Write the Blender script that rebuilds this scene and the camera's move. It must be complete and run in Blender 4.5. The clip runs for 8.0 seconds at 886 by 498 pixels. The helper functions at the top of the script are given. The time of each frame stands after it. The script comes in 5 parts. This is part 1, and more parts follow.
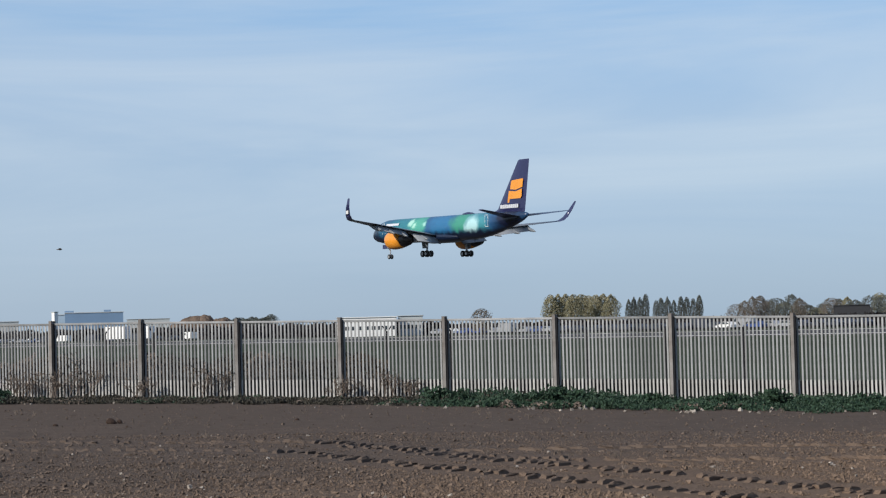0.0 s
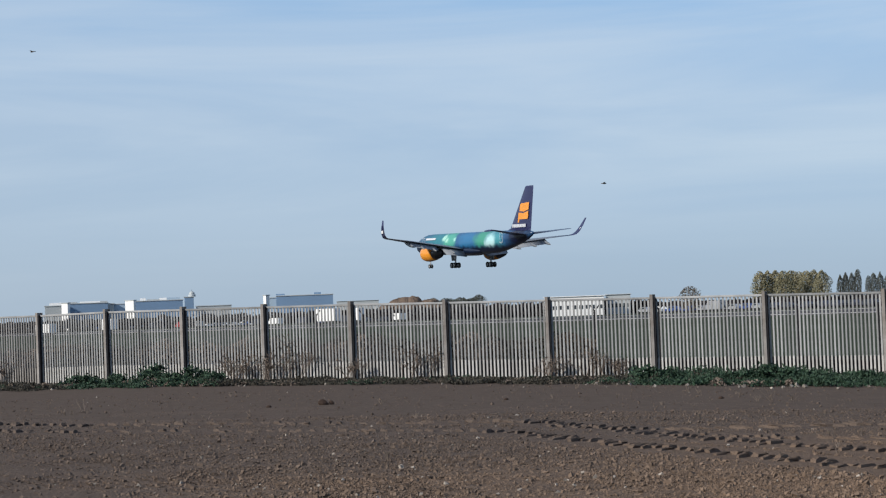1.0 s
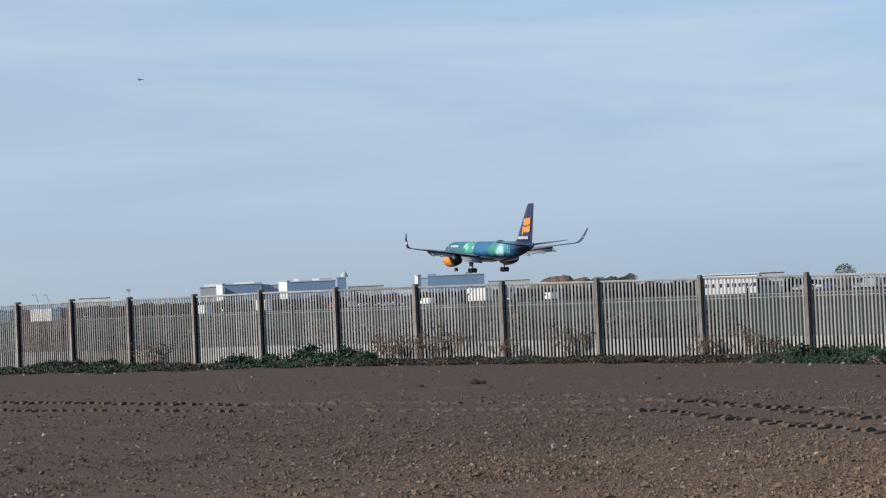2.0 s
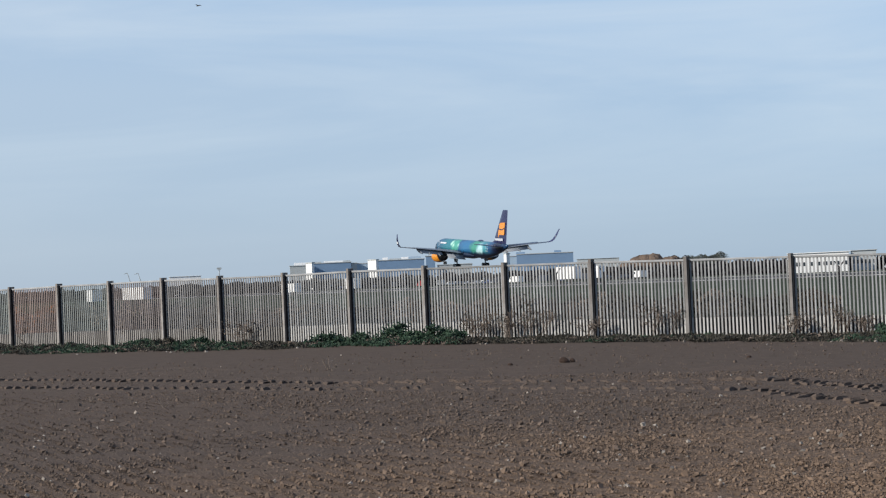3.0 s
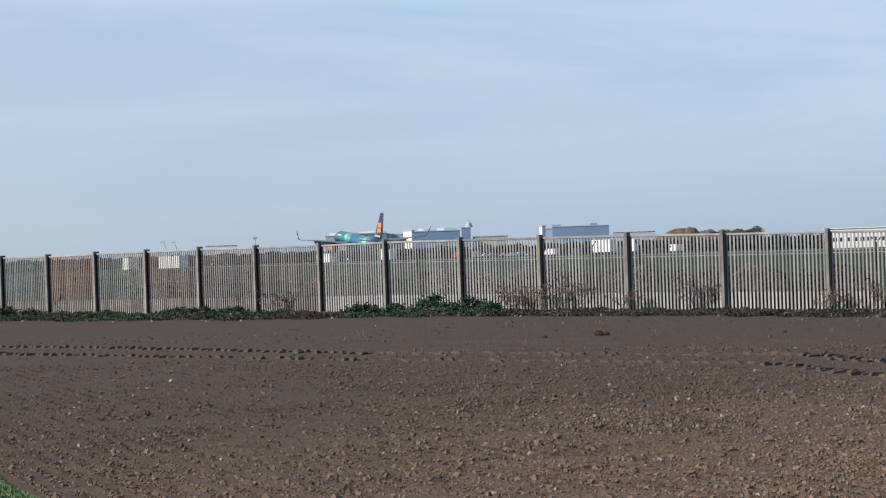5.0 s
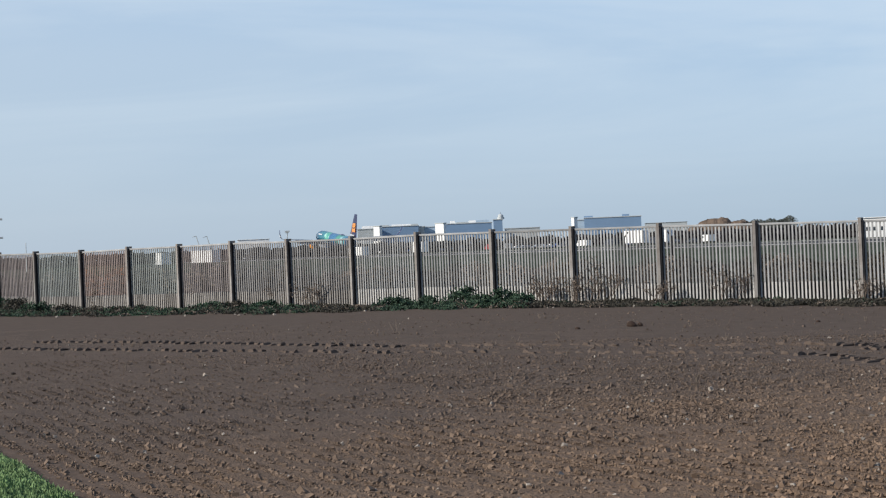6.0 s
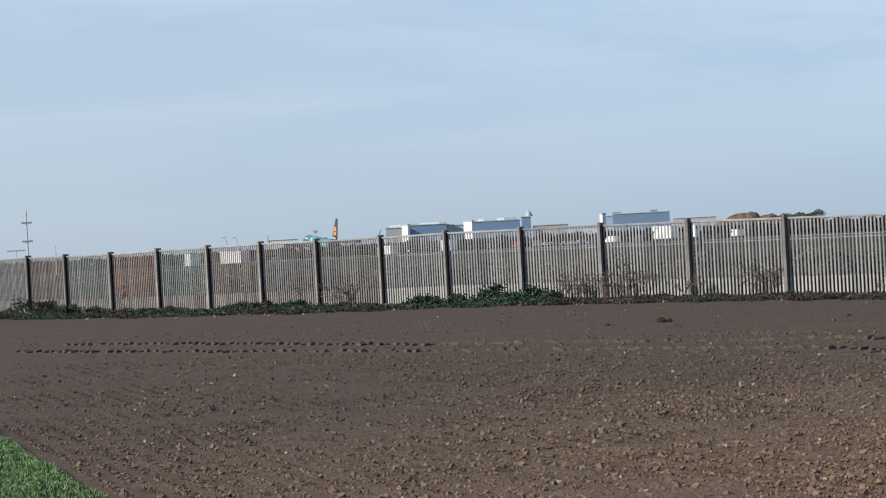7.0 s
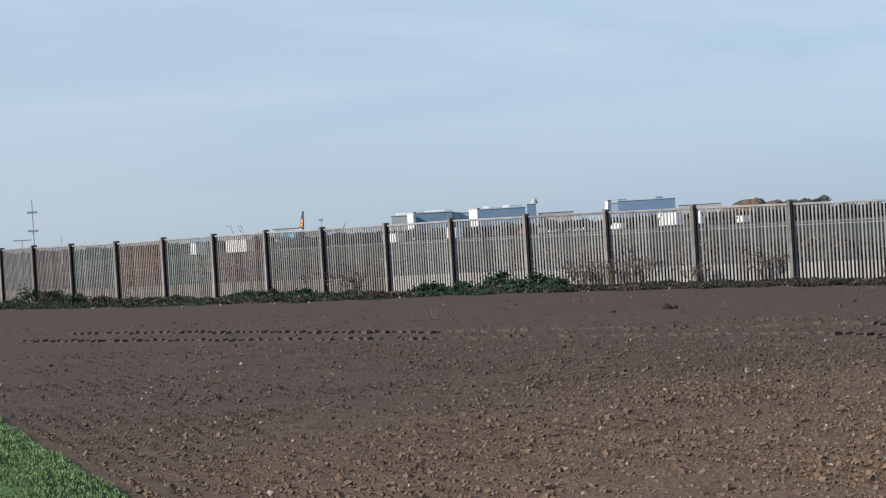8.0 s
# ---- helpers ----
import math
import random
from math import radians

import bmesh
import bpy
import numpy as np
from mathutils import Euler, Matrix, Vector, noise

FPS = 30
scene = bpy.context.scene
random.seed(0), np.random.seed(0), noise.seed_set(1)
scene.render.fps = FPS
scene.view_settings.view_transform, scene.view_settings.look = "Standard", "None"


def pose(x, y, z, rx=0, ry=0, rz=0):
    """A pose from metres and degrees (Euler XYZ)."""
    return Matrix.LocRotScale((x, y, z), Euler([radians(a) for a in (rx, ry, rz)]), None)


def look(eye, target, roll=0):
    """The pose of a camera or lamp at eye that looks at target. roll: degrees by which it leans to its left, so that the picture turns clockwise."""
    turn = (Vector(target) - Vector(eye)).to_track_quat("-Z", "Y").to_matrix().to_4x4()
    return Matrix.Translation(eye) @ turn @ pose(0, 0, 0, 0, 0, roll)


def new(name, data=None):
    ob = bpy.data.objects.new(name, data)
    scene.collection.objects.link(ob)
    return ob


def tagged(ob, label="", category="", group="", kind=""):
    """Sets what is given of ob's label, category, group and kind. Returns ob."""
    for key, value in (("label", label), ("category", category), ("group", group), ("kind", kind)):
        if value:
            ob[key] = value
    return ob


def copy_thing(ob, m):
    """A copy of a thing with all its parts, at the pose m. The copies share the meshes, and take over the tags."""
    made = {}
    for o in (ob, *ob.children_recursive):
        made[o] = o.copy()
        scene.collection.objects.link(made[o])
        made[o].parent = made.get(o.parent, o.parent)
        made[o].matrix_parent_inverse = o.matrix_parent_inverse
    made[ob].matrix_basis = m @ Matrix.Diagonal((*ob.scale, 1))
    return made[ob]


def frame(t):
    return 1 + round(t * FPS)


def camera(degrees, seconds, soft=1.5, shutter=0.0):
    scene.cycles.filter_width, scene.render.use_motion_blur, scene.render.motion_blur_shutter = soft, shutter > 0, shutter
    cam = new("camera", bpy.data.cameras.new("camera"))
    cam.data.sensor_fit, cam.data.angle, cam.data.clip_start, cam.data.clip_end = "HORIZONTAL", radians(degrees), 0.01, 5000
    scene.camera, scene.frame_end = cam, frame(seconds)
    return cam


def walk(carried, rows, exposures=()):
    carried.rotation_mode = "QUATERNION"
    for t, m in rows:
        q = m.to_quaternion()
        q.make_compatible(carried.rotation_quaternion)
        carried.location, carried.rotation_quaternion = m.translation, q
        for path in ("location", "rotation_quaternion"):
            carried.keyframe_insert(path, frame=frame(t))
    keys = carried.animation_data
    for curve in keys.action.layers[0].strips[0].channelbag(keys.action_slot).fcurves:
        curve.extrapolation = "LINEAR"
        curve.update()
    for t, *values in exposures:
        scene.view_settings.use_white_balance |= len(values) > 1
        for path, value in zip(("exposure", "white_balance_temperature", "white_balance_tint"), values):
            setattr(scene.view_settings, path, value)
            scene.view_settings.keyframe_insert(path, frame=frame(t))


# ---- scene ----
EYE = 1.78
cam = camera(25.0, 8.0, soft=1.2)
PATH = [  # seconds, yaw, pitch, lean of a pan from one spot
    (0.0, -5.935, 2.247, -1.473), (0.5, -2.813, 2.017, -1.825), (1.0, 0.0, 1.847, -2.150),
    (1.5, 2.374, 1.661, -2.395), (2.0, 4.347, 1.429, -2.460), (2.2, 5.025, 1.339, -2.540),
    (3.3, 7.308, 0.773, -2.355), (3.5, 7.484, 0.687, -2.256), (4.0, 7.720, 0.495, -2.112),
    (4.5, 7.743, 0.309, -1.905), (6.0, 8.893, -0.040, -2.368), (6.5, 9.409, -0.042, -2.718),
    (7.0, 9.712, -0.057, -3.060), (7.5, 9.844, -0.170, -3.277), (8.0, 9.890, -0.402, -3.326)]
walk(cam, [(t, pose(0, 0, EYE, 90 + p, 0, y) @ pose(0, 0, 0, 0, 0, r)) for t, y, p, r in PATH], [(0.0, -0.10, 6400, 10), (2.2, -0.06, 6430, 10), (4.0, 0.04, 6500, 10), (8.0, 0.06, 6580, 10)])

# ---------- light ----------
SUN_AZ, SUN_EL = -121.0, 27.0
world = bpy.data.worlds.new("sky")
scene.world = world
world.use_nodes = True
wn, wl = world.node_tree.nodes, world.node_tree.links
wn.clear()


def sky_world():
    def node(kind, **kw):
        n = wn.new(kind)
        for k, v in kw.items():
            n.inputs[k].default_value = v
        return n
    sky = wn.new("ShaderNodeTexSky")
    sky.sky_type, sky.sun_disc = "NISHITA", False
    sky.sun_elevation, sky.sun_rotation = radians(SUN_EL), radians(SUN_AZ)
    sky.air_density, sky.dust_density, sky.ozone_density = 1.0, 0.6, 2.5
    co = wn.new("ShaderNodeTexCoord")
    # thin streaks of high cloud, drawn out along the horizon
    mp = wn.new("ShaderNodeMapping")
    mp.inputs["Scale"].default_value = (1.0, 1.0, 9.0)
    mp.inputs["Rotation"].default_value = (radians(2), radians(-5), radians(20))
    wl.new(co.outputs["Generated"], mp.inputs["Vector"])
    nz = node("ShaderNodeTexNoise", Scale=2.2, Detail=7.0, Roughness=0.55, Distortion=0.6)
    wl.new(mp.outputs["Vector"], nz.inputs["Vector"])
    rp = wn.new("ShaderNodeValToRGB")
    rp.color_ramp.elements[0].position, rp.color_ramp.elements[1].position = 0.40, 0.68
    wl.new(nz.outputs["Fac"], rp.inputs["Fac"])
    # haze that thickens to the horizon
    sx = wn.new("ShaderNodeSeparateXYZ")
    wl.new(co.outputs["Generated"], sx.inputs["Vector"])
    hz = wn.new("ShaderNodeValToRGB")
    e = hz.color_ramp.elements
    e[0].position, e[0].color = 0.0, (0.37, 0.52, 0.70, 1)
    e[1].position, e[1].color = 0.5, (0.05, 0.13, 0.34, 1)
    for at, col in ((0.05, (0.40, 0.56, 0.785, 1)), (0.10, (0.45, 0.61, 0.83, 1)), (0.16, (0.35, 0.58, 0.89, 1)), (0.28, (0.15, 0.31, 0.60, 1))):
        x = e.new(at)
        x.color = col
    wl.new(sx.outputs["Z"], hz.inputs["Fac"])
    cloud = wn.new("ShaderNodeMixRGB")
    cloud.inputs["Color2"].default_value = (0.66, 0.77, 0.90, 1)
    amt = node("ShaderNodeMath")
    amt.operation = "MULTIPLY"
    amt.inputs[1].default_value = 0.85
    # the streaks fade into the even haze low down
    low = wn.new("ShaderNodeMapRange")
    low.interpolation_type = "SMOOTHSTEP"
    low.inputs["From Min"].default_value, low.inputs["From Max"].default_value = 0.015, 0.11
    low.inputs["To Min"].default_value = 0.15
    wl.new(sx.outputs["Z"], low.inputs["Value"])
    fade = node("ShaderNodeMath")
    fade.operation = "MULTIPLY"
    wl.new(rp.outputs["Color"], fade.inputs[0])
    wl.new(low.outputs[0], fade.inputs[1])
    wl.new(fade.outputs[0], amt.inputs[0])
    wl.new(amt.outputs[0], cloud.inputs["Fac"])
    # the haze is whiter towards the side of the sun
    side = wn.new("ShaderNodeMapRange")
    side.inputs["From Min"].default_value, side.inputs["From Max"].default_value = 0.12, -0.45
    side.inputs["To Max"].default_value = 0.7
    wl.new(sx.outputs["X"], side.inputs["Value"])
    pale = wn.new("ShaderNodeMixRGB")
    pale.inputs["Color2"].default_value = (0.52, 0.63, 0.77, 1)
    wl.new(side.outputs[0], pale.inputs["Fac"])
    wl.new(hz.outputs["Color"], pale.inputs["Color1"])
    wl.new(pale.outputs["Color"], cloud.inputs["Color1"])
    b1 = node("ShaderNodeBackground", Strength=0.022)
    wl.new(sky.outputs["Color"], b1.inputs["Color"])
    b2 = node("ShaderNodeBackground", Strength=0.78)
    wl.new(cloud.outputs["Color"], b2.inputs["Color"])
    add, out = wn.new("ShaderNodeAddShader"), wn.new("ShaderNodeOutputWorld")
    wl.new(b1.outputs[0], add.inputs[0])
    wl.new(b2.outputs[0], add.inputs[1])
    wl.new(add.outputs[0], out.inputs["Surface"])


sky_world()
sun = new("sun", bpy.data.lights.new("sun", "SUN"))
sun.data.energy, sun.data.angle, sun.data.color = 5.0, radians(0.6), (1.0, 0.93, 0.83)
SUN_DIR = Vector((math.sin(radians(SUN_AZ)) * math.cos(radians(SUN_EL)), math.cos(radians(SUN_AZ)) * math.cos(radians(SUN_EL)), math.sin(radians(SUN_EL))))
sun.matrix_world = look(SUN_DIR * 50, (0, 0, 0))

# ---------- materials ----------


def mat(name, base, rough=0.7, metal=0.0, vary=0.25, scale=3.0, fine=40.0, bump=0.0, second=None, spread=0.0, island=0.0, coat=0.0, gloss=0.5):
    """A surface with stains at two scales, fine relief, and a tone that may differ from object to object (spread) or piece to piece (island)."""
    m = bpy.data.materials.new(name)
    m.use_nodes = True
    n, l = m.node_tree.nodes, m.node_tree.links
    b = n["Principled BSDF"]
    b.inputs["Roughness"].default_value, b.inputs["Metallic"].default_value = rough, metal
    b.inputs["Coat Weight"].default_value, b.inputs["Specular IOR Level"].default_value = coat, gloss
    co = n.new("ShaderNodeTexCoord")
    big, small = n.new("ShaderNodeTexNoise"), n.new("ShaderNodeTexNoise")
    big.inputs["Scale"].default_value, big.inputs["Detail"].default_value = scale, 4
    small.inputs["Scale"].default_value, small.inputs["Detail"].default_value = fine, 3
    for t in (big, small):
        l.new(co.outputs["Object"], t.inputs["Vector"])
    mix = n.new("ShaderNodeMixRGB")
    s = second or tuple(c * (1 - vary) for c in base)
    mix.inputs["Color1"].default_value, mix.inputs["Color2"].default_value = (*base, 1), (*s, 1)
    rp = n.new("ShaderNodeValToRGB")
    rp.color_ramp.elements[0].position, rp.color_ramp.elements[1].position = 0.36, 0.66
    l.new(big.outputs["Fac"], rp.inputs["Fac"])
    l.new(rp.outputs["Color"], mix.inputs["Fac"])
    hsv = n.new("ShaderNodeHueSaturation")
    l.new(mix.outputs["Color"], hsv.inputs["Color"])
    val = n.new("ShaderNodeMath")
    val.operation = "MULTIPLY_ADD"
    val.inputs[1].default_value, val.inputs[2].default_value = vary * 1.2, 1 - vary * 0.6
    l.new(small.outputs["Fac"], val.inputs[0])
    last = val.outputs[0]
    for amount, kind in ((spread, "ShaderNodeObjectInfo"), (island, "ShaderNodeNewGeometry")):
        if amount:
            src = n.new(kind)
            k = n.new("ShaderNodeMath")
            k.operation = "MULTIPLY_ADD"
            k.inputs[1].default_value, k.inputs[2].default_value = 2 * amount, 1 - amount
            l.new(src.outputs["Random" if kind.endswith("ObjectInfo") else "Random Per Island"], k.inputs[0])
            j = n.new("ShaderNodeMath")
            j.operation = "MULTIPLY"
            l.new(last, j.inputs[0])
            l.new(k.outputs[0], j.inputs[1])
            last = j.outputs[0]
    l.new(last, hsv.inputs["Value"])
    l.new(hsv.outputs["Color"], b.inputs["Base Color"])
    if bump:
        bp = n.new("ShaderNodeBump")
        bp.inputs["Strength"].default_value, bp.inputs["Distance"].default_value = 0.7, bump
        l.new(small.outputs["Fac"], bp.inputs["Height"])
        l.new(bp.outputs["Normal"], b.inputs["Normal"])
    return m




def soil(name, dark_tone, dry, fine, bump, island=0.0):
    """Field soil: grey-brown and darker to the west, warmer and paler to the south-east, mottled at several scales."""
    m = bpy.data.materials.new(name)
    m.use_nodes = True
    n, l = m.node_tree.nodes, m.node_tree.links
    b = n["Principled BSDF"]
    b.inputs["Roughness"].default_value, b.inputs["Specular IOR Level"].default_value = 0.95, 0.03
    co = n.new("ShaderNodeTexCoord")
    dot = n.new("ShaderNodeVectorMath")
    dot.operation = "DOT_PRODUCT"
    dot.inputs[1].default_value = (0.045, -0.045, 0.0)
    l.new(co.outputs["Object"], dot.inputs[0])
    noises = []
    for scale, detail in ((0.22, 5), (2.6, 5), (fine, 4)):
        t = n.new("ShaderNodeTexNoise")
        t.inputs["Scale"].default_value, t.inputs["Detail"].default_value, t.inputs["Roughness"].default_value = scale, detail, 0.62
        l.new(co.outputs["Object"], t.inputs["Vector"])
        noises.append(t)

    def add(a, k, c):
        x = n.new("ShaderNodeMath")
        x.operation = "MULTIPLY_ADD"
        x.inputs[1].default_value = k
        l.new(a, x.inputs[0])
        if isinstance(c, float):
            x.inputs[2].default_value = c
        else:
            l.new(c, x.inputs[2])
        return x.outputs[0]

    off = add(noises[0].outputs["Fac"], 0.9, 0.80)
    fac = n.new("ShaderNodeMath")
    fac.operation, fac.use_clamp = "ADD", True
    l.new(off, fac.inputs[0])
    l.new(dot.outputs["Value"], fac.inputs[1])
    mix = n.new("ShaderNodeMixRGB")
    mix.inputs["Color1"].default_value, mix.inputs["Color2"].default_value = (*dark_tone, 1), (*dry, 1)
    l.new(fac.outputs[0], mix.inputs["Fac"])
    v = add(noises[1].outputs["Fac"], 0.55, 0.44)
    v = add(noises[2].outputs["Fac"], 0.6, v)
    if island:
        g = n.new("ShaderNodeNewGeometry")
        v = add(g.outputs["Random Per Island"], island, v)
    shift = n.new("ShaderNodeMath")
    shift.operation = "SUBTRACT"
    shift.inputs[1].default_value = island / 2
    l.new(v, shift.inputs[0])
    hsv = n.new("ShaderNodeHueSaturation")
    l.new(mix.outputs["Color"], hsv.inputs["Color"])
    l.new(shift.outputs[0], hsv.inputs["Value"])
    l.new(hsv.outputs["Color"], b.inputs["Base Color"])
    if bump:
        bp = n.new("ShaderNodeBump")
        bp.inputs["Strength"].default_value, bp.inputs["Distance"].default_value = 0.8, bump
        l.new(noises[2].outputs["Fac"], bp.inputs["Height"])
        l.new(bp.outputs["Normal"], b.inputs["Normal"])
    return m


SOIL = soil("tilled_soil", (0.106, 0.082, 0.068), (0.188, 0.128, 0.088), 20.0, 0.06)
HEADLAND = soil("fine_headland_and_edge_shade", (0.090, 0.070, 0.058), (0.132, 0.091, 0.068), 9.0, 0.03)
CLOD = soil("soil_clod", (0.114, 0.088, 0.072), (0.196, 0.134, 0.092), 30.0, 0.0, 0.5)
WETCLOD = mat("dark_wet_clod", (0.060, 0.042, 0.034), 0.9, gloss=0.03, vary=0.3, scale=4.0, fine=20.0)
STONE = mat("flint_stone", gloss=0.03, base=(0.30, 0.265, 0.23), rough=0.8, vary=0.3, scale=8.0, island=0.35)
AIRGRASS = mat("airfield_grass", gloss=0.03, base=(0.043, 0.053, 0.034), rough=0.95, vary=0.3, scale=0.03, fine=0.6, second=(0.036, 0.044, 0.028))
VERGE = mat("verge_turf", gloss=0.03, base=(0.10, 0.165, 0.065), rough=0.95, vary=0.35, scale=1.2, fine=25.0, bump=0.03)
BLADE = mat("grass_blade", (0.15, 0.235, 0.10), 0.7, gloss=0.2, vary=0.3, scale=1.6, island=0.35)
ASPHALT = mat("runway_asphalt", gloss=0.03, base=(0.062, 0.060, 0.064), rough=0.9, vary=0.2, scale=0.02, fine=0.4)
MARK = mat("runway_marking", (0.7, 0.7, 0.68), 0.8, vary=0.15, scale=0.2)
CONCRETE = mat("weathered_concrete", gloss=0.03, base=(0.275, 0.262, 0.25), rough=0.9, vary=0.35, scale=1.6, fine=14.0, bump=0.004, spread=0.2, second=(0.19, 0.17, 0.155))
TITLE = mat("dull_white_lettering", (0.52, 0.54, 0.58), 0.5, vary=0.05)
PALE = mat("weathered_pale", gloss=0.03, base=(0.305, 0.309, 0.312), rough=0.75, vary=0.3, scale=1.5, fine=25.0, spread=0.25)
# western pales and ribs: shade of the slanting view mixed into the stain colours
SHADEPALE = mat("shade_toned_grey_pale", (0.225, 0.222, 0.222), 0.85, gloss=0.03, vary=0.35, scale=0.8, fine=6.0, spread=0.2, second=(0.17, 0.165, 0.165))
BROWNPALE = mat("shade_toned_brown_pale", (0.205, 0.188, 0.188), 0.85, gloss=0.03, vary=0.35, scale=0.7, fine=6.0, spread=0.2, second=(0.16, 0.135, 0.13))
TEALPALE = mat("shade_toned_teal_pale", (0.215, 0.228, 0.222), 0.85, gloss=0.03, vary=0.35, scale=0.7, fine=6.0, spread=0.2, second=(0.155, 0.17, 0.17))
RUSTPALE = mat("shade_toned_rusty_pale", (0.21, 0.195, 0.195), 0.85, gloss=0.03, vary=0.35, scale=0.9, fine=6.0, spread=0.22, second=(0.21, 0.135, 0.105))
SHADEBASE = mat("shade_toned_base_board", (0.30, 0.285, 0.27), 0.9, gloss=0.03, vary=0.4, scale=0.8, fine=6.0, spread=0.25)
# dark colour puts groove shade behind the ribs into the board and rail
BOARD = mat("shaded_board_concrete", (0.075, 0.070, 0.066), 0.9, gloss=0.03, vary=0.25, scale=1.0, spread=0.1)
BASE = mat("pale_base_board", gloss=0.03, base=(0.47, 0.463, 0.448), rough=0.9, vary=0.35, scale=1.4, fine=12.0, bump=0.003, spread=0.2)
DARKMATT = mat("dark_matt_steel_and_shade", (0.022, 0.022, 0.024), 0.9, gloss=0.05, vary=0.2)
DARKSTEEL = mat("dark_steel", (0.05, 0.05, 0.055), 0.5, 0.6, vary=0.2)
LEAF = mat("weed_leaf", (0.033, 0.063, 0.038), 0.6, gloss=0.2, vary=0.3, scale=2.0, island=0.3)
LEAFDARK = mat("dull_weed_leaf", (0.052, 0.048, 0.038), 0.7, gloss=0.2, vary=0.3, scale=2.0, island=0.3)
DRY = mat("dry_stalk", gloss=0.03, base=(0.185, 0.150, 0.125), rough=0.9, vary=0.3, scale=2.0, island=0.35)
# tree foliage: colours lightened and greyed to stand for haze over the distance
TREE_GOLD = mat("turning_foliage", gloss=0.03, base=(0.25, 0.23, 0.15), rough=0.85, vary=0.3, scale=0.15, island=0.14, second=(0.21, 0.20, 0.125))
TREE_GREEN = mat("dark_foliage", gloss=0.03, base=(0.12, 0.13, 0.118), rough=0.85, vary=0.3, scale=0.15, island=0.16)
TREE_BROWN = mat("brown_foliage", gloss=0.03, base=(0.18, 0.15, 0.13), rough=0.85, vary=0.3, scale=0.12, island=0.2, second=(0.12, 0.115, 0.09))
BARK = mat("bark", gloss=0.03, base=(0.10, 0.08, 0.06), rough=0.9, vary=0.3)
EARTH = mat("bare_earth_heap", gloss=0.03, base=(0.155, 0.115, 0.09), rough=0.95, vary=0.3, scale=0.2, fine=1.5)
BLUECLAD = mat("blue_grey_cladding", (0.17, 0.265, 0.40), 0.5, vary=0.12, scale=0.05, fine=0.8)
PALEBLUECLAD = mat("pale_blue_cladding", (0.36, 0.46, 0.56), 0.5, vary=0.12, scale=0.06, fine=0.8)
WHITECLAD = mat("white_cladding", (0.80, 0.80, 0.79), 0.5, vary=0.08, scale=0.08, fine=1.0)
GREYCLAD = mat("grey_cladding", (0.42, 0.45, 0.46), 0.6, vary=0.15, scale=0.05, fine=0.6)
DARKGLASS = mat("dark_glazing", (0.03, 0.04, 0.05), 0.15, vary=0.2, scale=0.5)
RUBBER = mat("tyre_rubber", (0.02, 0.02, 0.02), 0.8, vary=0.2)
WINGGREY = mat("wing_grey_paint", (0.155, 0.17, 0.19), 0.4, vary=0.12, scale=0.4, fine=4.0)
FLAPGREY = mat("flap_light_grey", (0.235, 0.25, 0.27), 0.4, vary=0.12, scale=0.5, fine=4.0)
NAVY = mat("navy_paint", (0.018, 0.020, 0.076), 0.35, vary=0.15, scale=0.4, fine=5.0, coat=0.3)
ORANGE = mat("orange_paint", (0.72, 0.27, 0.02), 0.35, vary=0.1, scale=0.5, fine=5.0, coat=0.3)
STRUT = mat("gear_strut_metal", (0.45, 0.45, 0.46), 0.4, 0.4, vary=0.15)
WHITE = mat("white_paint", (0.8, 0.8, 0.8), 0.45, vary=0.06)
CORE = mat("engine_core_metal", (0.06, 0.055, 0.055), 0.45, 0.7, vary=0.2)
BIRD = mat("bird_plumage", (0.11, 0.095, 0.085), 0.8, vary=0.2)


